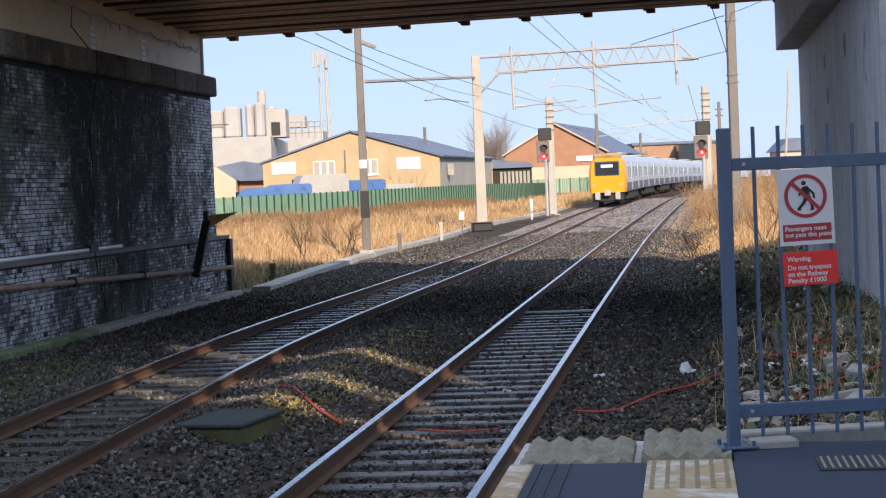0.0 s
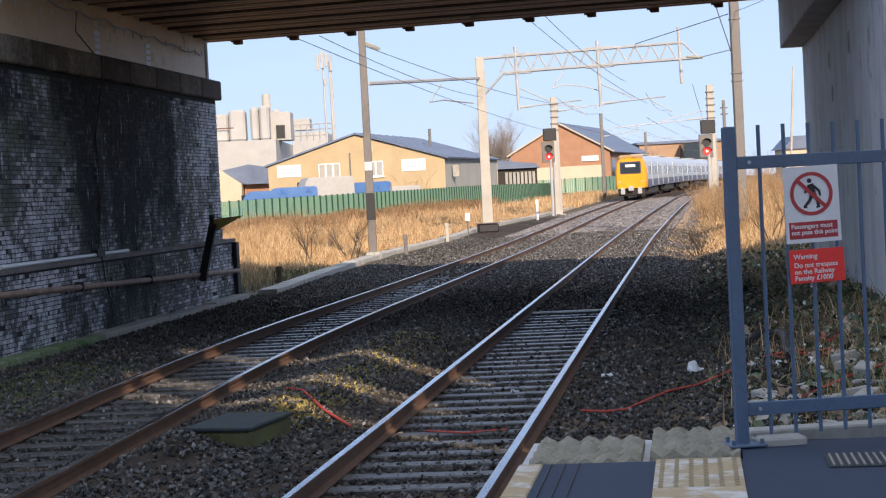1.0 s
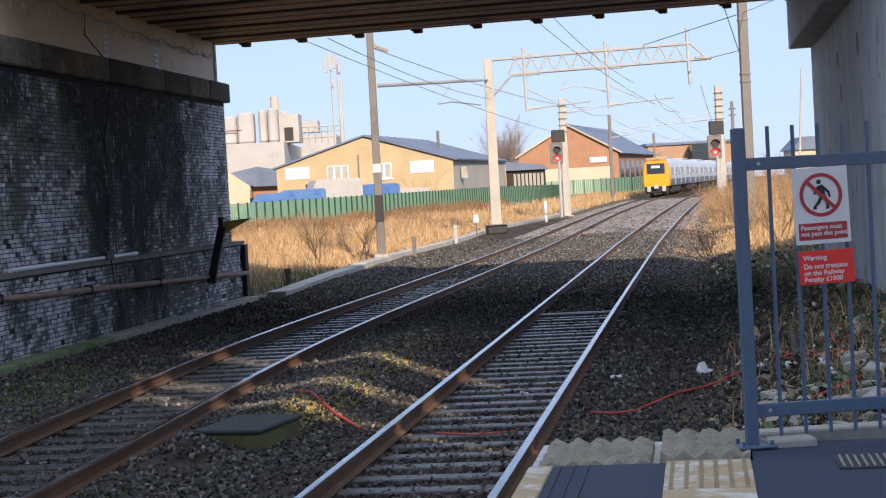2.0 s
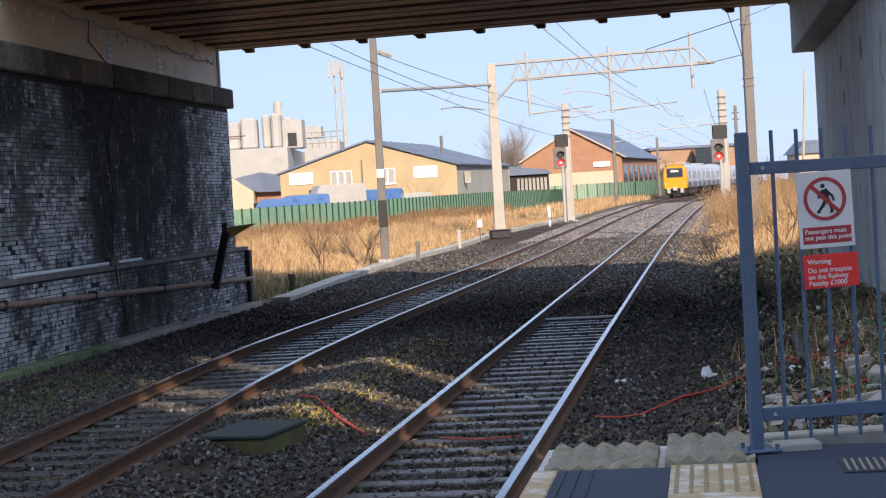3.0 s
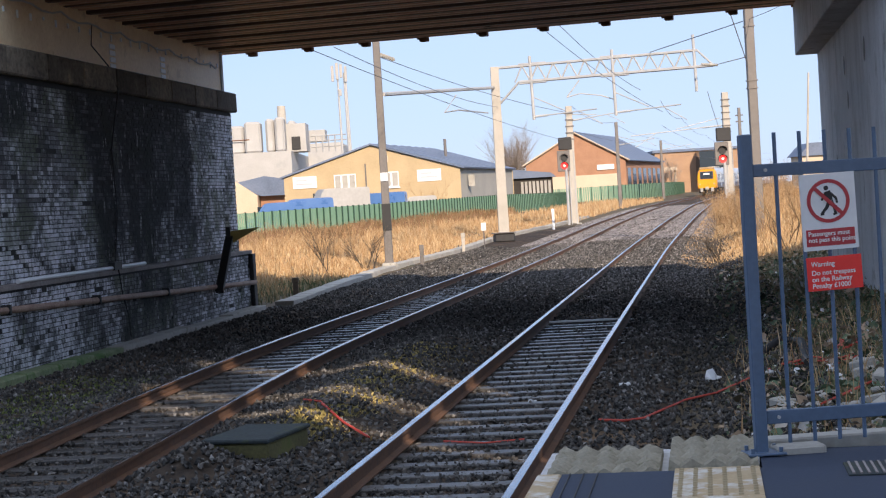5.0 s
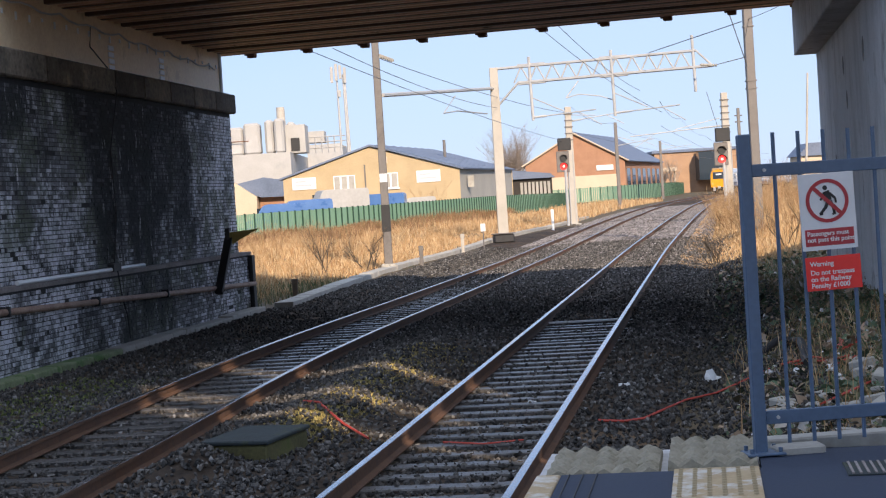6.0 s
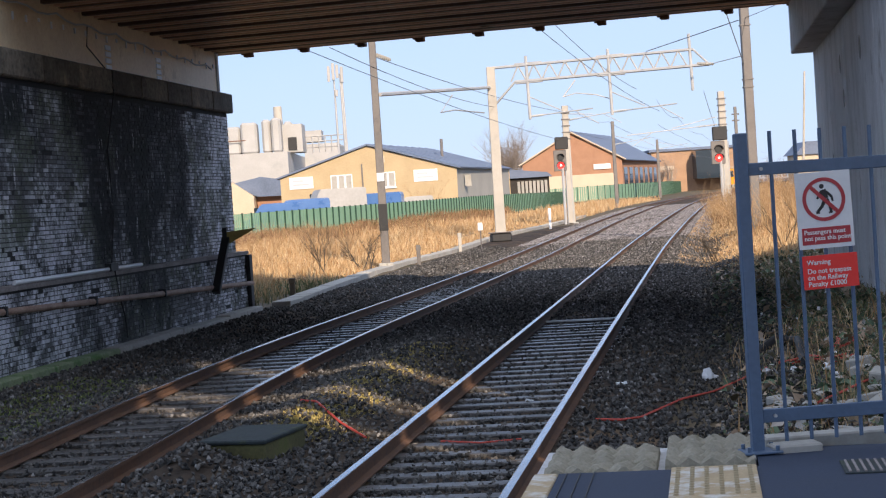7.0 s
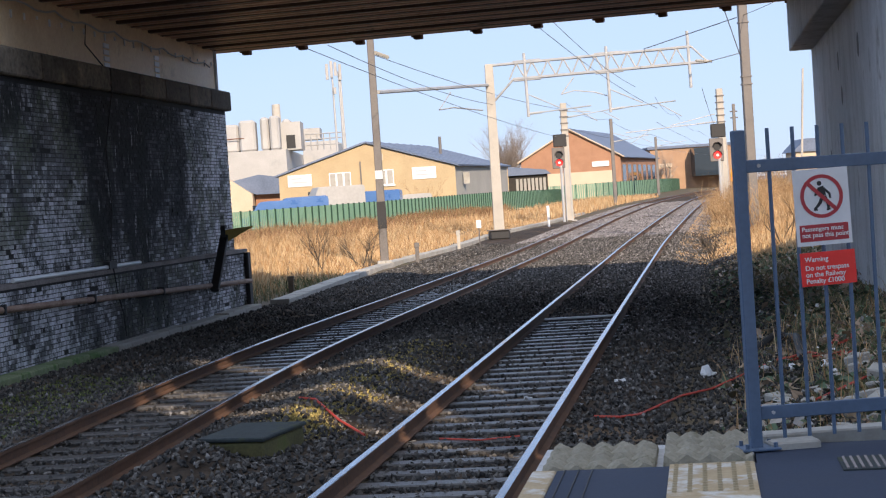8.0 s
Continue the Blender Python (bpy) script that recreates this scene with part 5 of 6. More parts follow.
    part("glazed_end", box(bmesh.new(), 51.0, 57.5, 330, 334.9, 3.5, 9.0), M_window, far)
    part("roof", box(bmesh.new(), 42.5, 62.5, 334.5, 351, 9.3, 9.8), M_slate, far)
    part("canopy", box(bmesh.new(), 42.0, 46.0, 326, 333, 5.6, 6.3), M_cream, far)
    for x in (42.3, 45.7):
        part("canopy_post", tube(bmesh.new(), (x, 327, 0.5), (x, 327, 5.6), 0.2, 0.2, 6), M_cream, far)
    far = thing("far_house", (0, 0, 0), 0, "pale low house behind the bank", "house")
    part("wall", box(bmesh.new(), 45, 52, 210, 216, 0.5, 5.2), M_cream, far)
    part("roof", prism(bmesh.new(), [(44.6, 5.2), (52.4, 5.2), (50.8, 6.8), (46.2, 6.8)], Matrix.Translation((0, 209.6, 0)), 7), M_slate, far)


def build_fences():
    def fence(points, h, label, bay=0.72):
        ob = thing("palisade_fence", (0, 0, 0), 0, label, "fence", "fences")
        at = curve_through([(x, y) for x, y, z in points])
        zt = curve_through([(x, z) for x, y, z in points])
        x, count = points[0][0], 0
        bm_p = bmesh.new()
        while x < points[-1][0]:
            y, z = at(x), zt(x)
            s = (at(x + 0.3) - at(x - 0.3)) / 0.6
            dx = bay / math.hypot(1, s)
            turn = math.degrees(math.atan2(s, 1))
            m = Matrix.Translation((x, y, z)) @ pose(0, 0, 0, 0, 0, turn)
            bm = bmesh.new()
            step_w, top, low = bay / 5, [], []
            for k in range(5):
                p0, p1 = step_w * k + 0.02, step_w * k + 0.02 + step_w * 0.74
                top += [(p0, 0.52), (p0, h), (p1, h), (p1, 0.52)]
                low += [(p0, 0.44), (p0, 0.04), (p1, 0.04), (p1, 0.44)]
            prism(bm, top + low[::-1], m, 0.03)
            part("fence_panel", bm, M_green, ob)
            part("fence_post", box(bmesh.new(), -0.045, 0.045, -0.07, 0.03, -0.2, h + 0.04, m), M_green_dark, ob)
            x += dx
            count += 1
    fence([(-16.0, 101, 0.30), (-11.5, 105, 0.32), (-3.15, 120, 0.42), (6.1, 150, 0.55), (12.1, 175, 0.5), (14.0, 186, 0.5)], 1.98, "green steel palisade fence along the railway yard", 0.75)
    fence([(14.2, 232 - 12, 0.7), (22.0, 222, 0.75), (29.0, 238, 0.8), (40.0, 285, 0.9), (46.0, 318, 0.9)], 2.3, "green steel palisade fence before the brick warehouse", 1.4)


def vehicle(x, y, turn, length, height, width, material, label, van=False):
    car = thing("van" if van else "car", (x, y, bed(x, y)), turn, label, "van" if van else "car", "parked vehicles")
    L, H = length, height
    bm = bmesh.new()
    if van:
        prof = [(-L / 2, 0.35), (L / 2, 0.35), (L / 2, H * 0.5), (L / 2 - 0.7, H * 0.58), (L / 2 - 1.3, H - 0.05), (L / 2 - 1.6, H), (-L / 2 + 0.1, H), (-L / 2, H - 0.15)]
    else:
        prof = [(-L / 2, 0.3), (L / 2, 0.3), (L / 2, H * 0.5), (L / 2 - 1.0, H * 0.62), (L / 2 - 1.7, H - 0.04), (-L / 2 + 0.9, H), (-L / 2 + 0.2, H * 0.66), (-L / 2, H * 0.6)]
    prism(bm, prof, Matrix.Translation((0, -width / 2, 0)), width)
    bmesh.ops.bevel(bm, geom=bm.edges[:], offset=0.06, segments=2, affect="EDGES")
    part("body", bm, material, car)
    part("side_window", box(bmesh.new(), -L * 0.25 if not van else L * 0.12, L * 0.2 if not van else L * 0.30, -width / 2 - 0.01, -width / 2 + 0.02, H * 0.64, H * 0.9), M_window, car)
    part("windscreen", box(bmesh.new(), -0.02, 0.02, -width / 2 + 0.15, width / 2 - 0.15, 0.05, H * 0.33, Matrix.Translation((L / 2 - (1.05 if not van else 0.78), 0, H * 0.6)) @ pose(0, 0, 0, 0, -48 if not van else -38, 0)), M_window, car)
    for sx in (-1, 1):
        for sy in (-1, 1):
            wx = sx * L * 0.31
            t = part("wheel", tube(bmesh.new(), (wx, sy * (width / 2 - 0.12), 0.32), (wx, sy * (width / 2 + 0.02), 0.32), 0.32, 0.32, 14), M_black, car)
            part("rim", tube(bmesh.new(), (wx, sy * (width / 2 + 0.021), 0.32), (wx, sy * (width / 2 + 0.03), 0.32), 0.2, 0.2, 10), M_steel_grey, t)
    for sy in (-0.6, 0.6):
        part("headlight", box(bmesh.new(), L / 2 - 0.02, L / 2 + 0.02, sy * width * 0.62 - 0.15, sy * width * 0.62 + 0.15, H * 0.38, H * 0.46), M_signwhite, car)


def build_vehicles():
    vehicle(-8.0, 131, 200, 5.0, 3.0, 2.0, M_white, "white panel van parked behind the green fence", True)
    vehicle(-9.9, 122, 190, 4.4, 2.35, 1.8, M_bluecar, "small blue van parked behind the green fence", True)
    vehicle(-11.0, 114, 185, 4.2, 2.2, 1.8, M_bluecar, "small blue van parked behind the green fence", True)
    vehicle(-5.2, 134, 175, 5.2, 2.45, 2.0, M_bluecar, "blue van with a rounded roof behind the green fence", True)
    vehicle(-5.5, 146, 10, 4.4, 1.9, 1.8, M_bluecar, "blue car parked before the warehouse")
    vehicle(-2.0, 138, 180, 3.6, 2.0, 1.9, M_white, "white van parked behind the green fence", True)


# ---- plants ----
def blades(name, count, place, material, h0, h1, lean, width, label, seed):
    rnd = random.Random(seed)
    verts, faces = [], []
    for _ in range(count):
        p = place(rnd)
        if p is None:
            continue
        x, y, k = p
        z = bed(x, y) - 0.03
        h = rnd.uniform(h0, h1) * k
        a = rnd.uniform(0, 6.283)
        w = width * rnd.uniform(0.6, 1.4)
        l = lean * h * rnd.uniform(0.2, 1.0)
        dx, dy = math.cos(a), math.sin(a)
        s = rnd.uniform(0, 6.283)
        n = len(verts)
        verts += [(x - w * math.cos(s), y - w * math.sin(s), z), (x + w * math.cos(s), y + w * math.sin(s), z), (x + dx * l * 0.4 + w * 0.7 * math.cos(s), y + dy * l * 0.4 + w * 0.7 * math.sin(s), z + h * 0.6), (x + dx * l, y + dy * l, z + h), (x + dx * l * 0.4 - w * 0.7 * math.cos(s), y + dy * l * 0.4 - w * 0.7 * math.sin(s), z + h * 0.6)]
        faces += [(n, n + 1, n + 2, n + 4), (n + 4, n + 2, n + 3)]
    return tagged(raw(name, verts, faces, material), label, "grass", kind="stuff")


def bush(name, at, height, spread_, stems, depth, material, label, seed, r0=0.02, category="bush", trunk=False):
    rnd = random.Random(seed)
    ob = thing(name, at, 0, label, category)
    verts, faces = [], []

    def twig(a, b, ra, rb):
        d = (b - a).normalized()
        s = d.orthogonal().normalized()
        t = d.cross(s)
        n = len(verts)
        for c, r in ((a, ra), (b, rb)):
            for k in range(3):
                ang = 2.094 * k
                verts.append(tuple(c + (s * math.cos(ang) + t * math.sin(ang)) * r))
        for k in range(3):
            faces.append((n + k, n + (k + 1) % 3, n + 3 + (k + 1) % 3, n + 3 + k))

    def grow(a, d, length, r, level):
        steps = 3
        for i in range(steps):
            d = (d + Vector((rnd.uniform(-1, 1), rnd.uniform(-1, 1), rnd.uniform(-0.5, 0.7))) * 0.18).normalized()
            b = a + d * (length / steps)
            twig(a, b, r, r * 0.82)
            r *= 0.82
            a = b
            if level > 0:
                for _ in range(2 if i else 1):
                    e = (d + Vector((rnd.uniform(-1, 1), rnd.uniform(-1, 1), rnd.uniform(-0.2, 0.7))) * spread_).normalized()
                    grow(a, e, length * rnd.uniform(0.45, 0.7), r * 0.6, level - 1)
    for _ in range(stems):
        a = Vector((rnd.uniform(-1, 1) * 0.15 * height * (not trunk), rnd.uniform(-1, 1) * 0.15 * height * (not trunk), -0.05))
        d = Vector((rnd.uniform(-1, 1) * spread_ * (0.15 if trunk else 0.8), rnd.uniform(-1, 1) * spread_ * (0.15 if trunk else 0.8), 1)).normalized()
        grow(a, d, height * rnd.uniform(0.5, 0.7), r0, depth)
    raw("trunk" if trunk else "branchwork", verts, faces, material, ob)
    return ob


def build_plants():
    def field(rnd):
        y = 46 + 70 * rnd.random() ** 1.2
        u = 3.6 + 1.6 * (1 - step(80, 108, y)) + 22 * rnd.random() ** 1.1
        x = left_x(y) - u
        if y < 52 and rnd.random() < 0.5 or x < -26 or y > 101 + (x + 16) * 1.35 and x < 3:
            return None
        return x, y, (0.5 + 0.2 * step(4.5, 10, u)) * (0.85 + 0.9 * noise.noise(Vector((x * 0.30, y * 0.18, 2))) + 0.5 * noise.noise(Vector((x * 1.1, y * 0.7, 9))))
    blades("dry_grass", 80000, field, M_straw, 0.16, 0.8, 0.7, 0.015, "tall straw-coloured dry grass beside the tracks", 11)

    fence_y = curve_through([(-16.0, 101), (-11.5, 105), (-3.15, 120), (6.1, 150), (12.1, 175)])

    def thicket(rnd):
        x = -17 + 23 * rnd.random()
        y = fence_y(x) - 0.8 - 17 * rnd.random() ** 1.4
        k = noise.noise(Vector((x * 0.35, y * 0.16, 21)))
        if left_x(y) - x < 4.5 or k < -0.25:
            return None
        return x, y, 0.75 + 0.6 * k
    blades("russet_thicket", 26000, thicket, M_russet, 0.35, 1.05, 0.9, 0.017, "russet brambles and dead stalks before the green fence", 19)

    def field2(rnd):
        y = 110 + 90 * rnd.random()
        x = left_x(y) - 3.0 - 7 * rnd.random()
        return x, y, 1.0
    blades("dry_grass", 7000, field2, M_straw, 0.2, 0.7, 0.5, 0.02, "pale dry grass beside the curving tracks", 12)

    def field3(rnd):
        y = 46 + 80 * rnd.random() ** 1.3
        x = right_x(y) + 1.35 + 9.5 * rnd.random() ** 1.25
        return x, y, (0.16 + 0.8 * step(1.8, 6, x - right_x(y))) * (0.35 + 0.65 * step(45, 56, y)) * (1 + 0.5 * noise.noise(Vector((x * 0.5, y * 0.4, 4))))
    blades("dry_grass", 60000, field3, M_straw, 0.2, 0.7, 0.6, 0.016, "pale dry grass on the bank", 13)

    def weeds(rnd):
        y = 10.2 + 38 * rnd.random() ** 1.3
        u = 2.5 + 6 * rnd.random()
        return right_x(y) + u, y, 0.4 + 0.6 * step(2.5, 4.5, u)
    blades("weeds", 24000, weeds, M_weed, 0.03, 0.20, 1.4, 0.012, "low green and brown weeds and dead leaves beside the platform", 14)

    rnd = random.Random(31)
    verts, faces = [], []
    for _ in range(34000):
        y = 9.9 + 38 * rnd.random() ** 1.7
        x = right_x(y) + 2.4 + 5.5 * rnd.random() ** 0.8
        patch = noise.noise(Vector((x * 0.9, y * 0.9, 7)))
        if patch < -0.15 and rnd.random() < 0.8:
            continue
        z = bed(x, y) + rnd.uniform(0.0, 0.10 + 0.22 * max(patch, 0))
        q = Euler((rnd.uniform(-1, 1), rnd.uniform(-1, 1), rnd.uniform(0, 6.3))).to_matrix()
        w = rnd.uniform(0.012, 0.034) if rnd.random() < 0.88 else rnd.uniform(0.05, 0.10)
        n0 = len(verts)
        for p in ((-1, 0, 0), (0, -0.7, 0.15), (1.1, 0, 0), (0, 0.7, 0.15)):
            v = q @ Vector(p) * w
            verts.append((x + v.x, y + v.y, z + v.z))
        faces.append((n0, n0 + 1, n0 + 2, n0 + 3))
    tagged(raw("leaf_litter", verts, faces, M_leaf), "green ivy leaves and brown dead leaves on rough ground", "leaves", kind="stuff")

    def shade_weeds(rnd):
        y = 39 + 14 * rnd.random()
        x = left_x(y) - 4.6 - 5 * rnd.random()
        return x, y, 0.8
    blades("weeds", 5000, shade_weeds, M_weed, 0.08, 0.4, 0.8, 0.012, "low dull green weeds in the bridge's shade", 15)

    def moss(rnd):
        y = 17 + 9 * rnd.random()
        x = left_x(y) - 1.5 - 1.4 * rnd.random()
        return x, y, 1.0
    blades("moss", 26000, moss, M_moss, 0.02, 0.08, 0.8, 0.012, "green moss along the foot of the wall", 16)

    def moss2(rnd):
        y = 17.0 + 9.5 * rnd.random()
        w = (left_x(y) + right_x(y)) / 2
        return w + rnd.gauss(0.15, 0.34), y, 1.0
    blades("moss", 52000, moss2, M_gold_moss, 0.02, 0.065, 0.9, 0.014, "thin moss on the mound between the tracks", 17)
    rnd = random.Random(21)
    for k in range(64):
        y = 58 + 56 * rnd.random()
        x = right_x(y) + 2.3 + 1.6 * (1 - step(62, 92, y)) + 5.0 * rnd.random() ** 1.3
        bush("dry_bush", (x, y, bed(x, y)), rnd.uniform(1.1, 1.9) * (1 if k % 4 else 1.25), 0.75, 9, 2, M_twig, "dry orange-brown twiggy bush on the bank", 1000 + k, 0.019)
    for k in range(56):
        y = 58 + 48 * rnd.random()
        x = left_x(y) - 7 - 13 * rnd.random()
        if y > 99 + (x + 16) * 1.35:
            continue
        bush("bramble", (x, y, bed(x, y)), rnd.uniform(0.7, 1.3), 0.9, 6, 2, M_twig, "brown bramble thicket among dry grass", 200 + k, 0.014)
    bush("bare_shrub", (-4.05, 57.5, 0.0), 1.9, 0.65, 4, 2, M_bark, "bare dark shrub beside the track", 301, 0.022)
    bush("bare_shrub", (-2.6, 59.5, 0.0), 1.5, 0.95, 5, 2, M_bark, "bare dark shrub leaning beside a mast", 302, 0.026)
    bush("bare_shrub", (8.5, 52.5, bed(8.5, 52.5)), 1.3, 0.9, 7, 2, M_bark, "bare dark shrub on the bank", 303, 0.022)
    bush("bare_shrub", (10.4, 50.5, bed(10.4, 50.5)), 1.6, 0.6, 5, 2, M_bark, "bare dark shrub on the bank", 304, 0.022)
    for k in range(9):
        y = 10.6 + 0.75 * k
        x = right_x(y) + 2.75 + 1.5 * ((k * 0.618) % 1)
        bush("dry_stalk", (x, y, bed(x, y)), rnd.uniform(0.3, 0.6), 0.7, 1, 1, M_twig, "dry weed stalk behind the platform gate", 700 + k, 0.006, "weed")
    def stems(rnd):
        y = 12.5 + 12 * rnd.random()
        x = right_x(y) + 2.6 + 2.6 * rnd.random()
        return (x, y, 1.0) if noise.noise(Vector((x * 1.3, y * 1.3, 12))) > -0.05 else None
    blades("dry_stems", 700, stems, M_straw, 0.15, 0.55, 0.7, 0.005, "thin pale dry stems among the weeds by the gate", 18)
    bush("bare_tree", (-0.6, 152, 0.5), 3.6, 0.8, 3, 3, M_twig, "small bare tree before the warehouse", 305, 0.05, "tree")
    bush("bare_tree", (13.3, 300, 0.5), 10.6, 0.5, 14, 4, M_far_twig, "tall bare winter tree beyond the warehouses", 306, 0.22, "tree", True)
    for k, (x, y, h) in enumerate(((39, 300, 6), (44, 322, 6.5), (60, 340, 7), (66, 300, 6), (43, 180, 4.2), (38, 190, 4), (50, 185, 4.6))):
        bush("bare_tree", (x, y, 0.5), h, 0.6, 4, 3, M_far_twig, "bare winter tree in the distance", 320 + k, 0.02 * h, "tree", True)


# ---- small things along the tracks ----
def build_small():
    b = thing("concrete_box", (-1.76, 15.95, -0.27), -17, "mossy concrete cable pit with a dark blue-grey lid", "cable pit")
    part("pit_body", box(bmesh.new(), -0.66, 0.0, 0.0, 1.05, 0, 0.33, bevel=0.02), M_mossy, b)
    part("lid", box(bmesh.new(), -0.69, 0.02, -0.02, 1.08, 0.332, 0.375, bevel=0.012), M_slab, b, "dark blue-grey lid")
    # concrete kerb and cable trough beyond the bridge
    kerb_at = curve_through([(37.6, -4.28), (45.8, -3.49), (54.0, -2.64), (60.8, -1.73), (71.3, 0.38), (90.4, 3.54), (104.1, 6.89), (125, 11.0)])
    tr = thing("cable_trough", (0, 0, 0), 0, "pale concrete cable trough lids along the track", "cable trough", kind="structure")
    y = 41.3
    rnd = random.Random(12)
    while y < 122:
        d = Vector((kerb_at(y + 0.5) - kerb_at(y - 0.5), 1.0)).normalized()
        m = Matrix.Translation((kerb_at(y), y, zr(y))) @ pose(0, 0, 0, 0, 0, -math.degrees(math.atan2(d.x, d.y)) + rnd.uniform(-0.6, 0.6))
        part("trough_lid", box(bmesh.new(), -0.24, 0.24, 0.0, 0.97, -0.35, 0.05 + rnd.uniform(-0.01, 0.015), m, bevel=0.012), M_pale_conc, tr)
        y += 0.99
    pb = part("timber_board", box(bmesh.new(), -0.70, 0.70, -0.06, 0.06, -0.06, 0.03, bevel=0.01), M_signwhite)
    tagged(pb, "pale painted board lying across one track", "board")
    pb.matrix_basis = pose(right_x(31.8), 31.8, -0.16, 0, 0, -8.9)
    for x, y, h, label, mat_ in ((-3.95, 45.0, 0.55, "short weathered wooden stump", M_bark), (-0.75, 61.0, 0.75, "short grey marker post", M_mast_dark), (0.9, 72.0, 0.8, "short pale marker post", M_mast_pale), (6.5, 98, 1.2, "white marker post beside the track", M_signwhite)):
        p = thing("marker_post", (x, y, bed(x, y) - 0.02), 0, label, "marker post", "marker posts")
        part("post", box(bmesh.new(), -0.07, 0.07, -0.07, 0.07, -0.05, h, bevel=0.015), mat_, p)
        part("post_head", box(bmesh.new(), -0.085, 0.085, -0.085, 0.085, h * 0.78, h + 0.02, bevel=0.015), mat_, p)
    cab = thing("trackside_cabinet", (3.0, 81.5, bed(3.0, 81.5)), 10, "low dark equipment cabinet at the mast's foot", "cabinet")
    part("cabinet_body", box(bmesh.new(), -0.5, 0.5, -0.25, 0.25, 0, 0.42, bevel=0.06), M_black, cab)
    part("cabinet_lid", box(bmesh.new(), -0.55, 0.55, -0.3, 0.3, 0.422, 0.47, bevel=0.02), M_mast_dark, cab)
    sgn = thing("small_white_marker", (1.9, 76.0, bed(1.9, 76.0)), 0, "small white marker board on a stake", "marker")
    part("stake", tube(bmesh.new(), (0, 0, -0.05), (0, 0, 0.95), 0.03, 0.03, 6), M_mast_dark, sgn)
    part("board", box(bmesh.new(), -0.11, 0.11, -0.06, -0.032, 0.75, 1.1, bevel=0.01), M_signwhite, sgn)
    # orange-red cables on the ground
    def ground_cable(pts, r=0.014):
        c = thing("red_cable", (0, 0, 0), 0, "thin orange-red cable lying on the ballast", "cable", "red cables")
        bm = bmesh.new()
        polytube(bm, [(x, y, max(bed(x, y), z) + 0.05) for x, y, z in pts], r, 5)
        part("cable_run", bm, M_redcable, c)
    ground_cable([(1.5, 17.4, -9), (1.75, 17.3, -9), (2.0, 17.7, -9), (2.4, 18.9, -9), (2.75, 19.9, -9), (3.2, 20.4, -9), (3.9, 20.6, -9)])
    ground_cable([(-1.66, 19.1, -9), (-1.45, 18.6, -9), (-1.15, 17.8, -9), (-0.86, 17.1, -9)])
    ground_cable([(-0.1, 17.0, -9), (0.3, 16.7, -9), (0.7, 16.8, -9)], 0.012)
    ground_cable([(3.6, 16.5, -9), (4.2, 17.0, -9), (5.0, 17.1, -9)])
    def bank_point(u, y):
        return right_x(y) + u, y, -9
    for us, r in (([(3.2, 20.7), (3.35, 20.6), (3.55, 20.6), (3.63, 20.4), (3.8, 19.3), (3.95, 19.4), (4.1, 19.2)], 0.016), ([(3.3, 20.2), (3.5, 20.3), (3.7, 19.8), (4.0, 19.6)], 0.014), ([(3.9, 20.8), (4.0, 21.2), (4.12, 21.2), (4.15, 20.6), (3.95, 20.5), (4.0, 21.6), (4.15, 21.0)], 0.018)):
        ground_cable([bank_point(*q) for q in us], r)
    hose = thing("black_hose", (0, 0, 0), 0, "short bent black hose lying in the weeds", "hose")
    pts = [bank_point(u, y) for u, y in ((2.95, 22.2), (3.1, 22.5), (3.28, 22.9), (3.45, 22.8), (3.53, 22.2), (3.5, 21.2), (3.48, 20.4), (3.47, 19.7))]
    part("hose_run", polytube(bmesh.new(), [(x, y, bed(x, y) + 0.08 + 0.03 * (k % 3)) for k, (x, y, _) in enumerate(pts)], 0.05, 8), M_black, hose)
    # litter
    rnd = random.Random(9)
    spots = [(3.42, 22.0, 0.16, M_litter), (2.15, 20.6, 0.09, M_litter), (0.95, 20.0, 0.07, M_litter), (0.15, 16.2, 0.05, M_litter), (-5.2, 38.6, 0.2, M_litter)]
    for k in range(42):
        y = rnd.uniform(13.0, 22)
        spots.append((right_x(y) + rnd.uniform(2.7, 4.4), y, rnd.uniform(0.03, 0.11), rnd.choice([M_litter, M_litter, M_pale_conc, M_concrete, M_underframe, M_underframe, M_black])))
    for x, y, s, mat_ in spots:
        bm = bmesh.new()
        bmesh.ops.create_icosphere(bm, subdivisions=2, radius=s)
        for v in bm.verts:
            k = 0.6 + 0.9 * noise.noise(v.co * (2.2 / s) * 0.5 + Vector((x, y, 0)))
            v.co = Vector((v.co.x * k, v.co.y * k, abs(v.co.z) * k * 0.9))
        ob = part("litter", bm, mat_)
        tagged(ob, "crumpled pale scrap of litter on the ground", "litter", "litter")
        ob.matrix_basis = pose(x, y, bed(x, y) + 0.01, 0, 0, rnd.uniform(0, 360))
    for k in range(17):
        y = rnd.uniform(14.2, 19.0)
        x = right_x(y) + rnd.uniform(2.9, 4.1)
        bm = bmesh.new()
        box(bm, -0.14, 0.14, -0.09, 0.09, 0, rnd.uniform(0.05, 0.12), bevel=0.015)
        ob = part("rubble_block", bm, M_pale_conc)
        tagged(ob, "broken pale concrete block among weeds", "rubble", "rubble")
        ob.matrix_basis = pose(x, y, bed(x, y), rnd.uniform(-12, 12), rnd.uniform(-12, 12), rnd.uniform(0, 180))


# ---- the train ----
CAR, PITCH = 23.4, 24.0
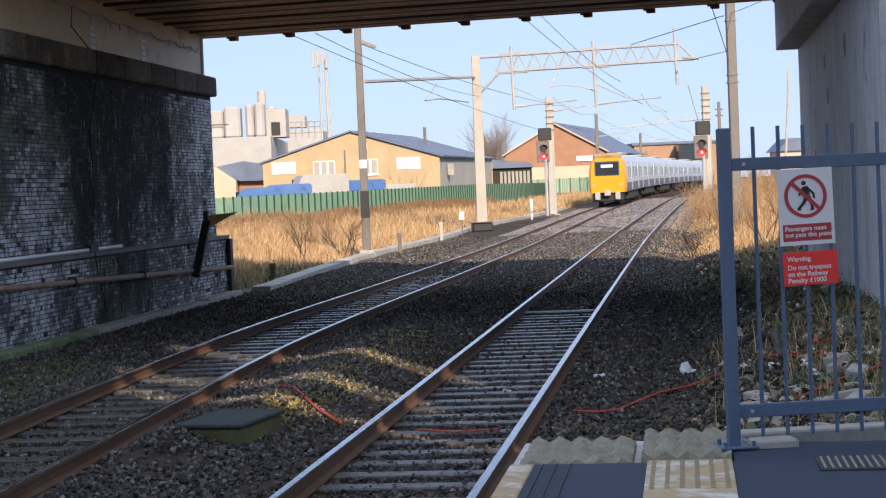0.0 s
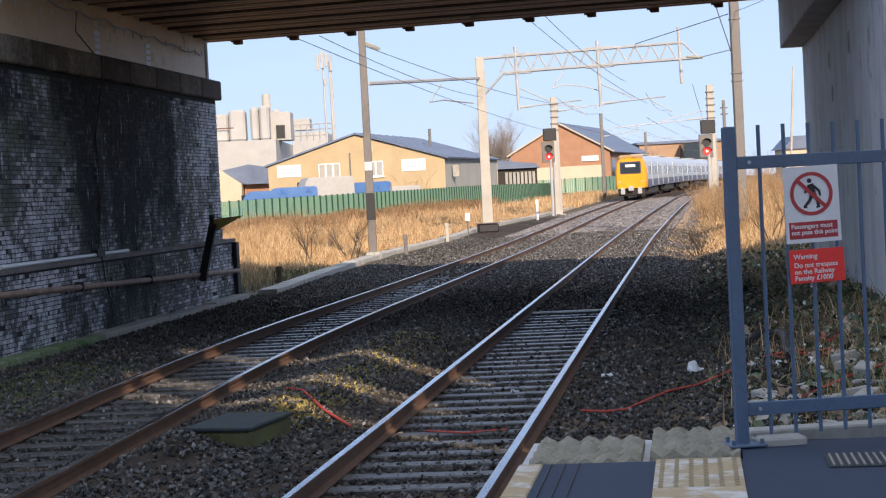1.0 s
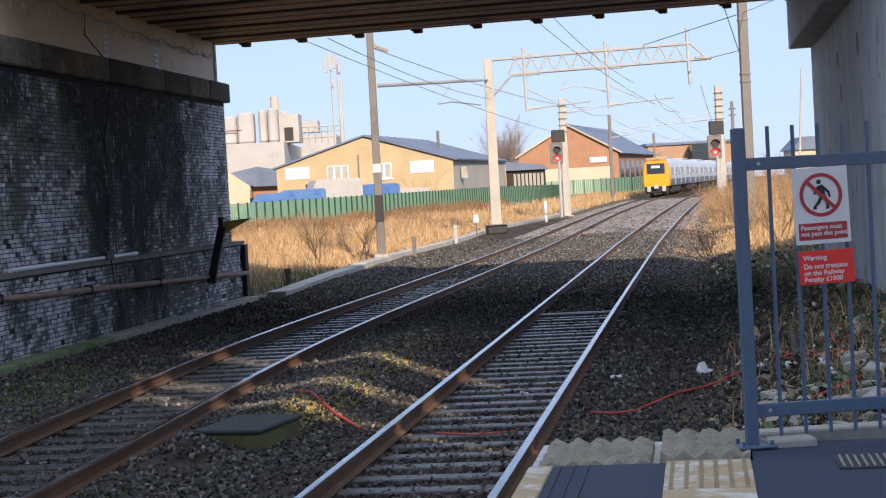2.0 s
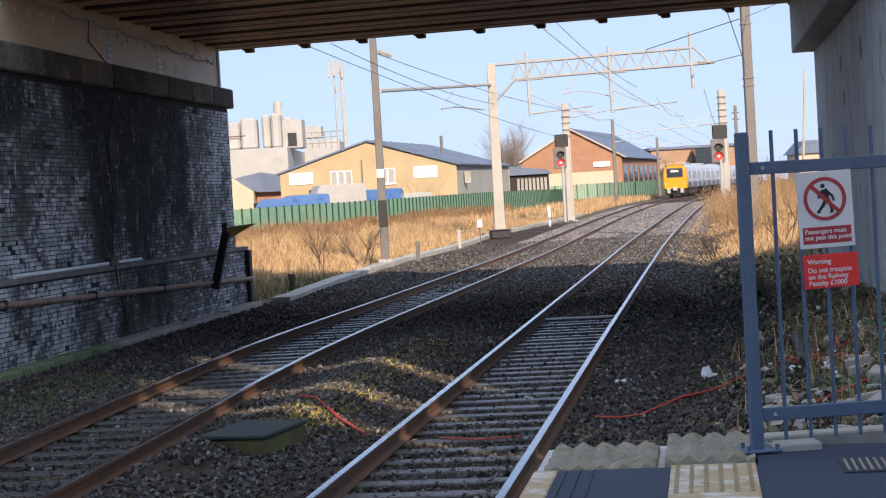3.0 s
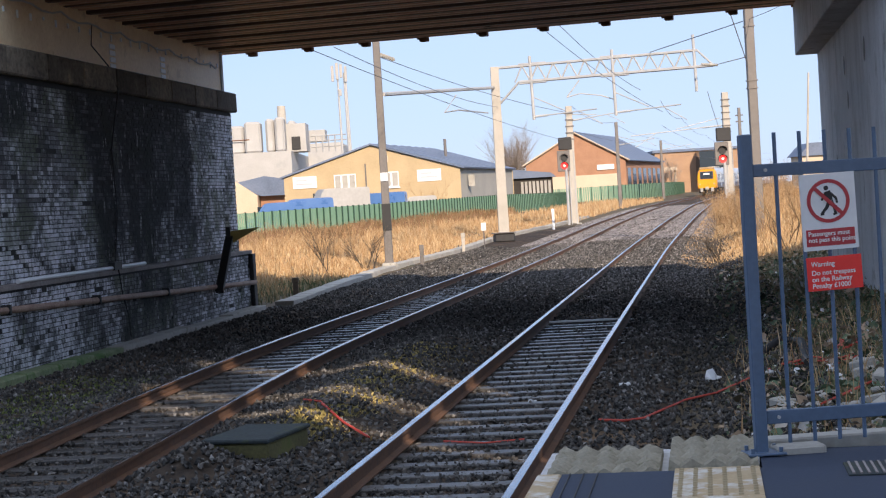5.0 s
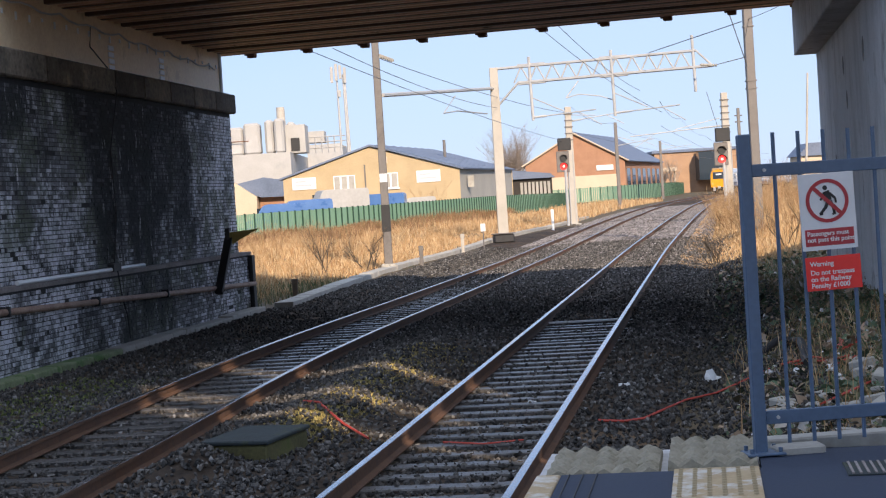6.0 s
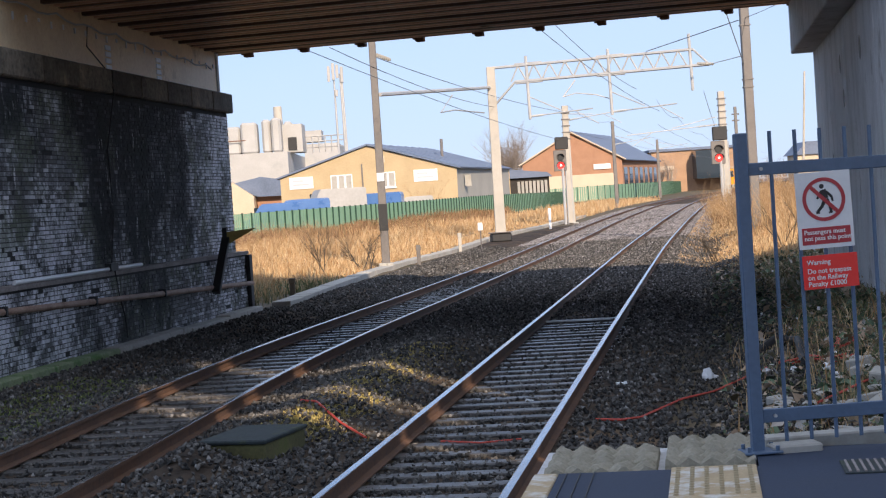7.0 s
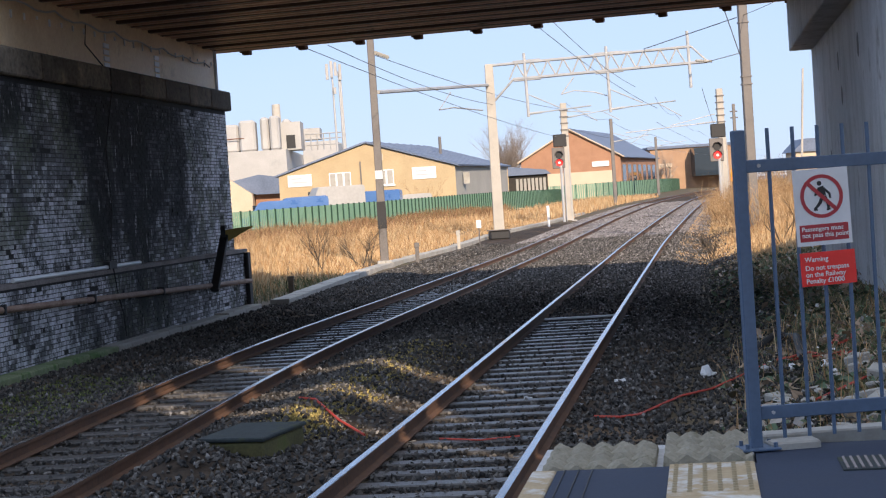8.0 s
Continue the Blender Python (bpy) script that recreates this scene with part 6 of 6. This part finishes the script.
SECTION = [(-1.30, 0.95), (-1.355, 1.35), (-1.36, 1.9), (-1.33, 2.55), (-1.22, 3.15), (-0.98, 3.52), (-0.55, 3.72), (0, 3.78), (0.55, 3.72), (0.98, 3.52), (1.22, 3.15), (1.33, 2.55), (1.36, 1.9), (1.355, 1.35), (1.30, 0.95)]


def loft(bm, rings):
    made = [[bm.verts.new(p) for p in r] for r in rings]
    k = len(made[0])
    for a, b in zip(made, made[1:]):
        for i in range(k):
            bm.faces.new((a[i], a[(i + 1) % k], b[(i + 1) % k], b[i]))
    bm.faces.new(made[0][::-1])
    bm.faces.new(made[-1])
    bmesh.ops.recalc_face_normals(bm, faces=bm.faces[:])


def build_car(cab, label):
    car = thing("train_car", (0, 0, 0), 0, label, "train", "cars of the train")
    y0, y1 = -CAR / 2, CAR / 2
    bm = bmesh.new()
    loft(bm, [[(x, y, z) for x, z in SECTION] for y in ((y0 + 1.2) if cab else y0, y1)])
    part("body", bm, M_trainsilver, car)
    for sx in (-1, 1):
        bm = bmesh.new()
        x = sx * 1.37
        box(bm, min(x, x - sx * 0.03), max(x, x - sx * 0.03), y0 + 1.3, y1 - 0.1, 0.98, 1.62)
        part("lower_band", bm, M_trainblue, car, "dark blue-grey lower band")
        for k in range(9):
            yy = y0 + 2.6 + 2.25 * k
            if k in (2, 6):
                d = part("door", box(bmesh.new(), min(sx * 1.30, sx * 1.385), max(sx * 1.30, sx * 1.385), yy - 0.2, yy + 1.2, 1.05, 3.1), M_trainsilver, car)
                part("door_window", box(bmesh.new(), min(sx * 1.36, sx * 1.392), max(sx * 1.36, sx * 1.392), yy + 0.05, yy + 0.95, 1.9, 2.9), M_trainglass, d)
            else:
                part("window", box(bmesh.new(), min(sx * 1.28, sx * 1.365), max(sx * 1.28, sx * 1.365), yy - 0.3, yy + 1.4, 2.0, 2.78), M_trainglass, car)
    part("gangway", box(bmesh.new(), -1.05, 1.05, y1 + 0.002, y1 + 0.58, 1.0, 3.45, bevel=0.1), M_black, car)
    part("underframe", box(bmesh.new(), -1.2, 1.2, y0 + 5.0, y1 - 5.0, 0.35, 0.94, bevel=0.05), M_underframe, car)
    for yb in (y0 + 3.6, y1 - 3.6):
        bg = part("bogie", box(bmesh.new(), -1.0, 1.0, yb - 1.5, yb + 1.5, 0.45, 0.85, bevel=0.05), M_underframe, car)
        for dy in (-1.2, 1.2):
            for sx in (-0.75, 0.75):
                part("wheel", tube(bmesh.new(), (sx - 0.07, yb + dy, 0.42), (sx + 0.07, yb + dy, 0.42), 0.42, 0.42, 18), M_underframe, bg)
    part("roof_unit", box(bmesh.new(), -0.6, 0.6, -3.5, 3.5, 3.74, 3.88, bevel=0.05), M_mast_pale, car)
    if cab:
        def ring(y, s, drop):
            return [(x * s, y, 0.95 + (z - 0.95) * (1 - drop)) for x, z in SECTION]
        bm = bmesh.new()
        loft(bm, [ring(y0 + 1.199, 1.0, 0.0), ring(y0 + 0.55, 0.985, 0.01), ring(y0 + 0.12, 0.93, 0.035), ring(y0, 0.86, 0.07)])
        nose = part("cab_front", bm, M_trainyellow, car, "bright yellow cab end")
        part("windscreen_surround", box(bmesh.new(), -0.92, 0.92, y0 - 0.03, y0 + 0.2, 2.12, 3.22, bevel=0.06), M_trainblue, nose)
        part("windscreen", box(bmesh.new(), -0.80, 0.80, y0 - 0.045, y0 - 0.031, 2.22, 3.10, bevel=0.004), M_window, nose)
        part("destination_panel", box(bmesh.new(), -0.42, 0.42, y0 - 0.055, y0 - 0.046, 2.74, 2.96), M_signwhite, nose)
        part("roof_dome", box(bmesh.new(), -1.0, 1.0, y0 + 0.0, y0 + 1.1, 3.30, 3.76, bevel=0.14), M_traindome, nose, "tan roof dome")
        for sx in (-1, 1):
            part("tail_light", box(bmesh.new(), sx * 0.98 - 0.13, sx * 0.98 + 0.13, y0 - 0.02, y0 + 0.15, 1.42, 1.58, bevel=0.02), M_taillamp, nose, "red tail light")
        part("skirt", box(bmesh.new(), -1.12, 1.12, y0 + 0.15, y0 + 1.0, 0.30, 0.945, bevel=0.08), M_underframe, car)
        cp = part("coupler", box(bmesh.new(), -0.22, 0.22, y0 - 0.35, y0 + 0.14, 0.72, 1.12, bevel=0.04), M_steel_grey, car)
        for sx in (-0.72, 0.72):
            part("lifeguard_bracket", box(bmesh.new(), sx - 0.18, sx + 0.18, y0 - 0.05, y0 + 0.14, 0.45, 1.0, bevel=0.03), M_steel_grey, car)
    return car


TRAIN = []


def build_train():
    end = build_car(True, "yellow-ended silver passenger train car with tail lights")
    TRAIN.append(end)
    mid = build_car(False, "silver and dark blue passenger train car")
    TRAIN.append(mid)
    for _ in range(4):
        TRAIN.append(copy_thing(mid, Matrix.Identity(4)))


LINE = [(left_x(0.5 * k), 0.5 * k) for k in range(1100)]
ARC = np.concatenate([[0], np.cumsum([math.dist(a, b) for a, b in zip(LINE, LINE[1:])])])


def along(s):
    x = float(np.interp(s, ARC, [p[0] for p in LINE]))
    y = float(np.interp(s, ARC, [p[1] for p in LINE]))
    return Vector((x, y, zr(y)))


def motions():
    """The train draws away round the curve."""
    s_start = float(np.interp(121.3, [p[1] for p in LINE], ARC))
    for i, car in enumerate(TRAIN):
        rows = []
        for k in range(17):
            t = 0.5 * k
            tail = s_start + 21.9 * t
            mid = tail + CAR / 2 + PITCH * i
            a, b = along(mid - 8), along(mid + 8)
            c, d = (a + b) / 2, b - a
            rows.append((t, pose(c.x, c.y, c.z, math.degrees(math.atan2(d.z, d.y)), 0, -math.degrees(math.atan2(d.x, d.y)))))
        walk(car, rows)


build_ground()
build_ballast()
build_stones()
build_left_abutment()
build_wall_pipes()
build_deck()
build_right_abutment()
build_rear()
build_platform()
build_gate()
build_overhead()
build_signals()
build_buildings()
build_fences()
build_vehicles()
build_plants()
build_small()
build_train()
build_track(left_x, "railway track with rusty rails and pale sleepers by the wall", M_railrust)
build_track(right_x, "railway track with bright rails and pale sleepers by the platform", M_railtop)
motions()
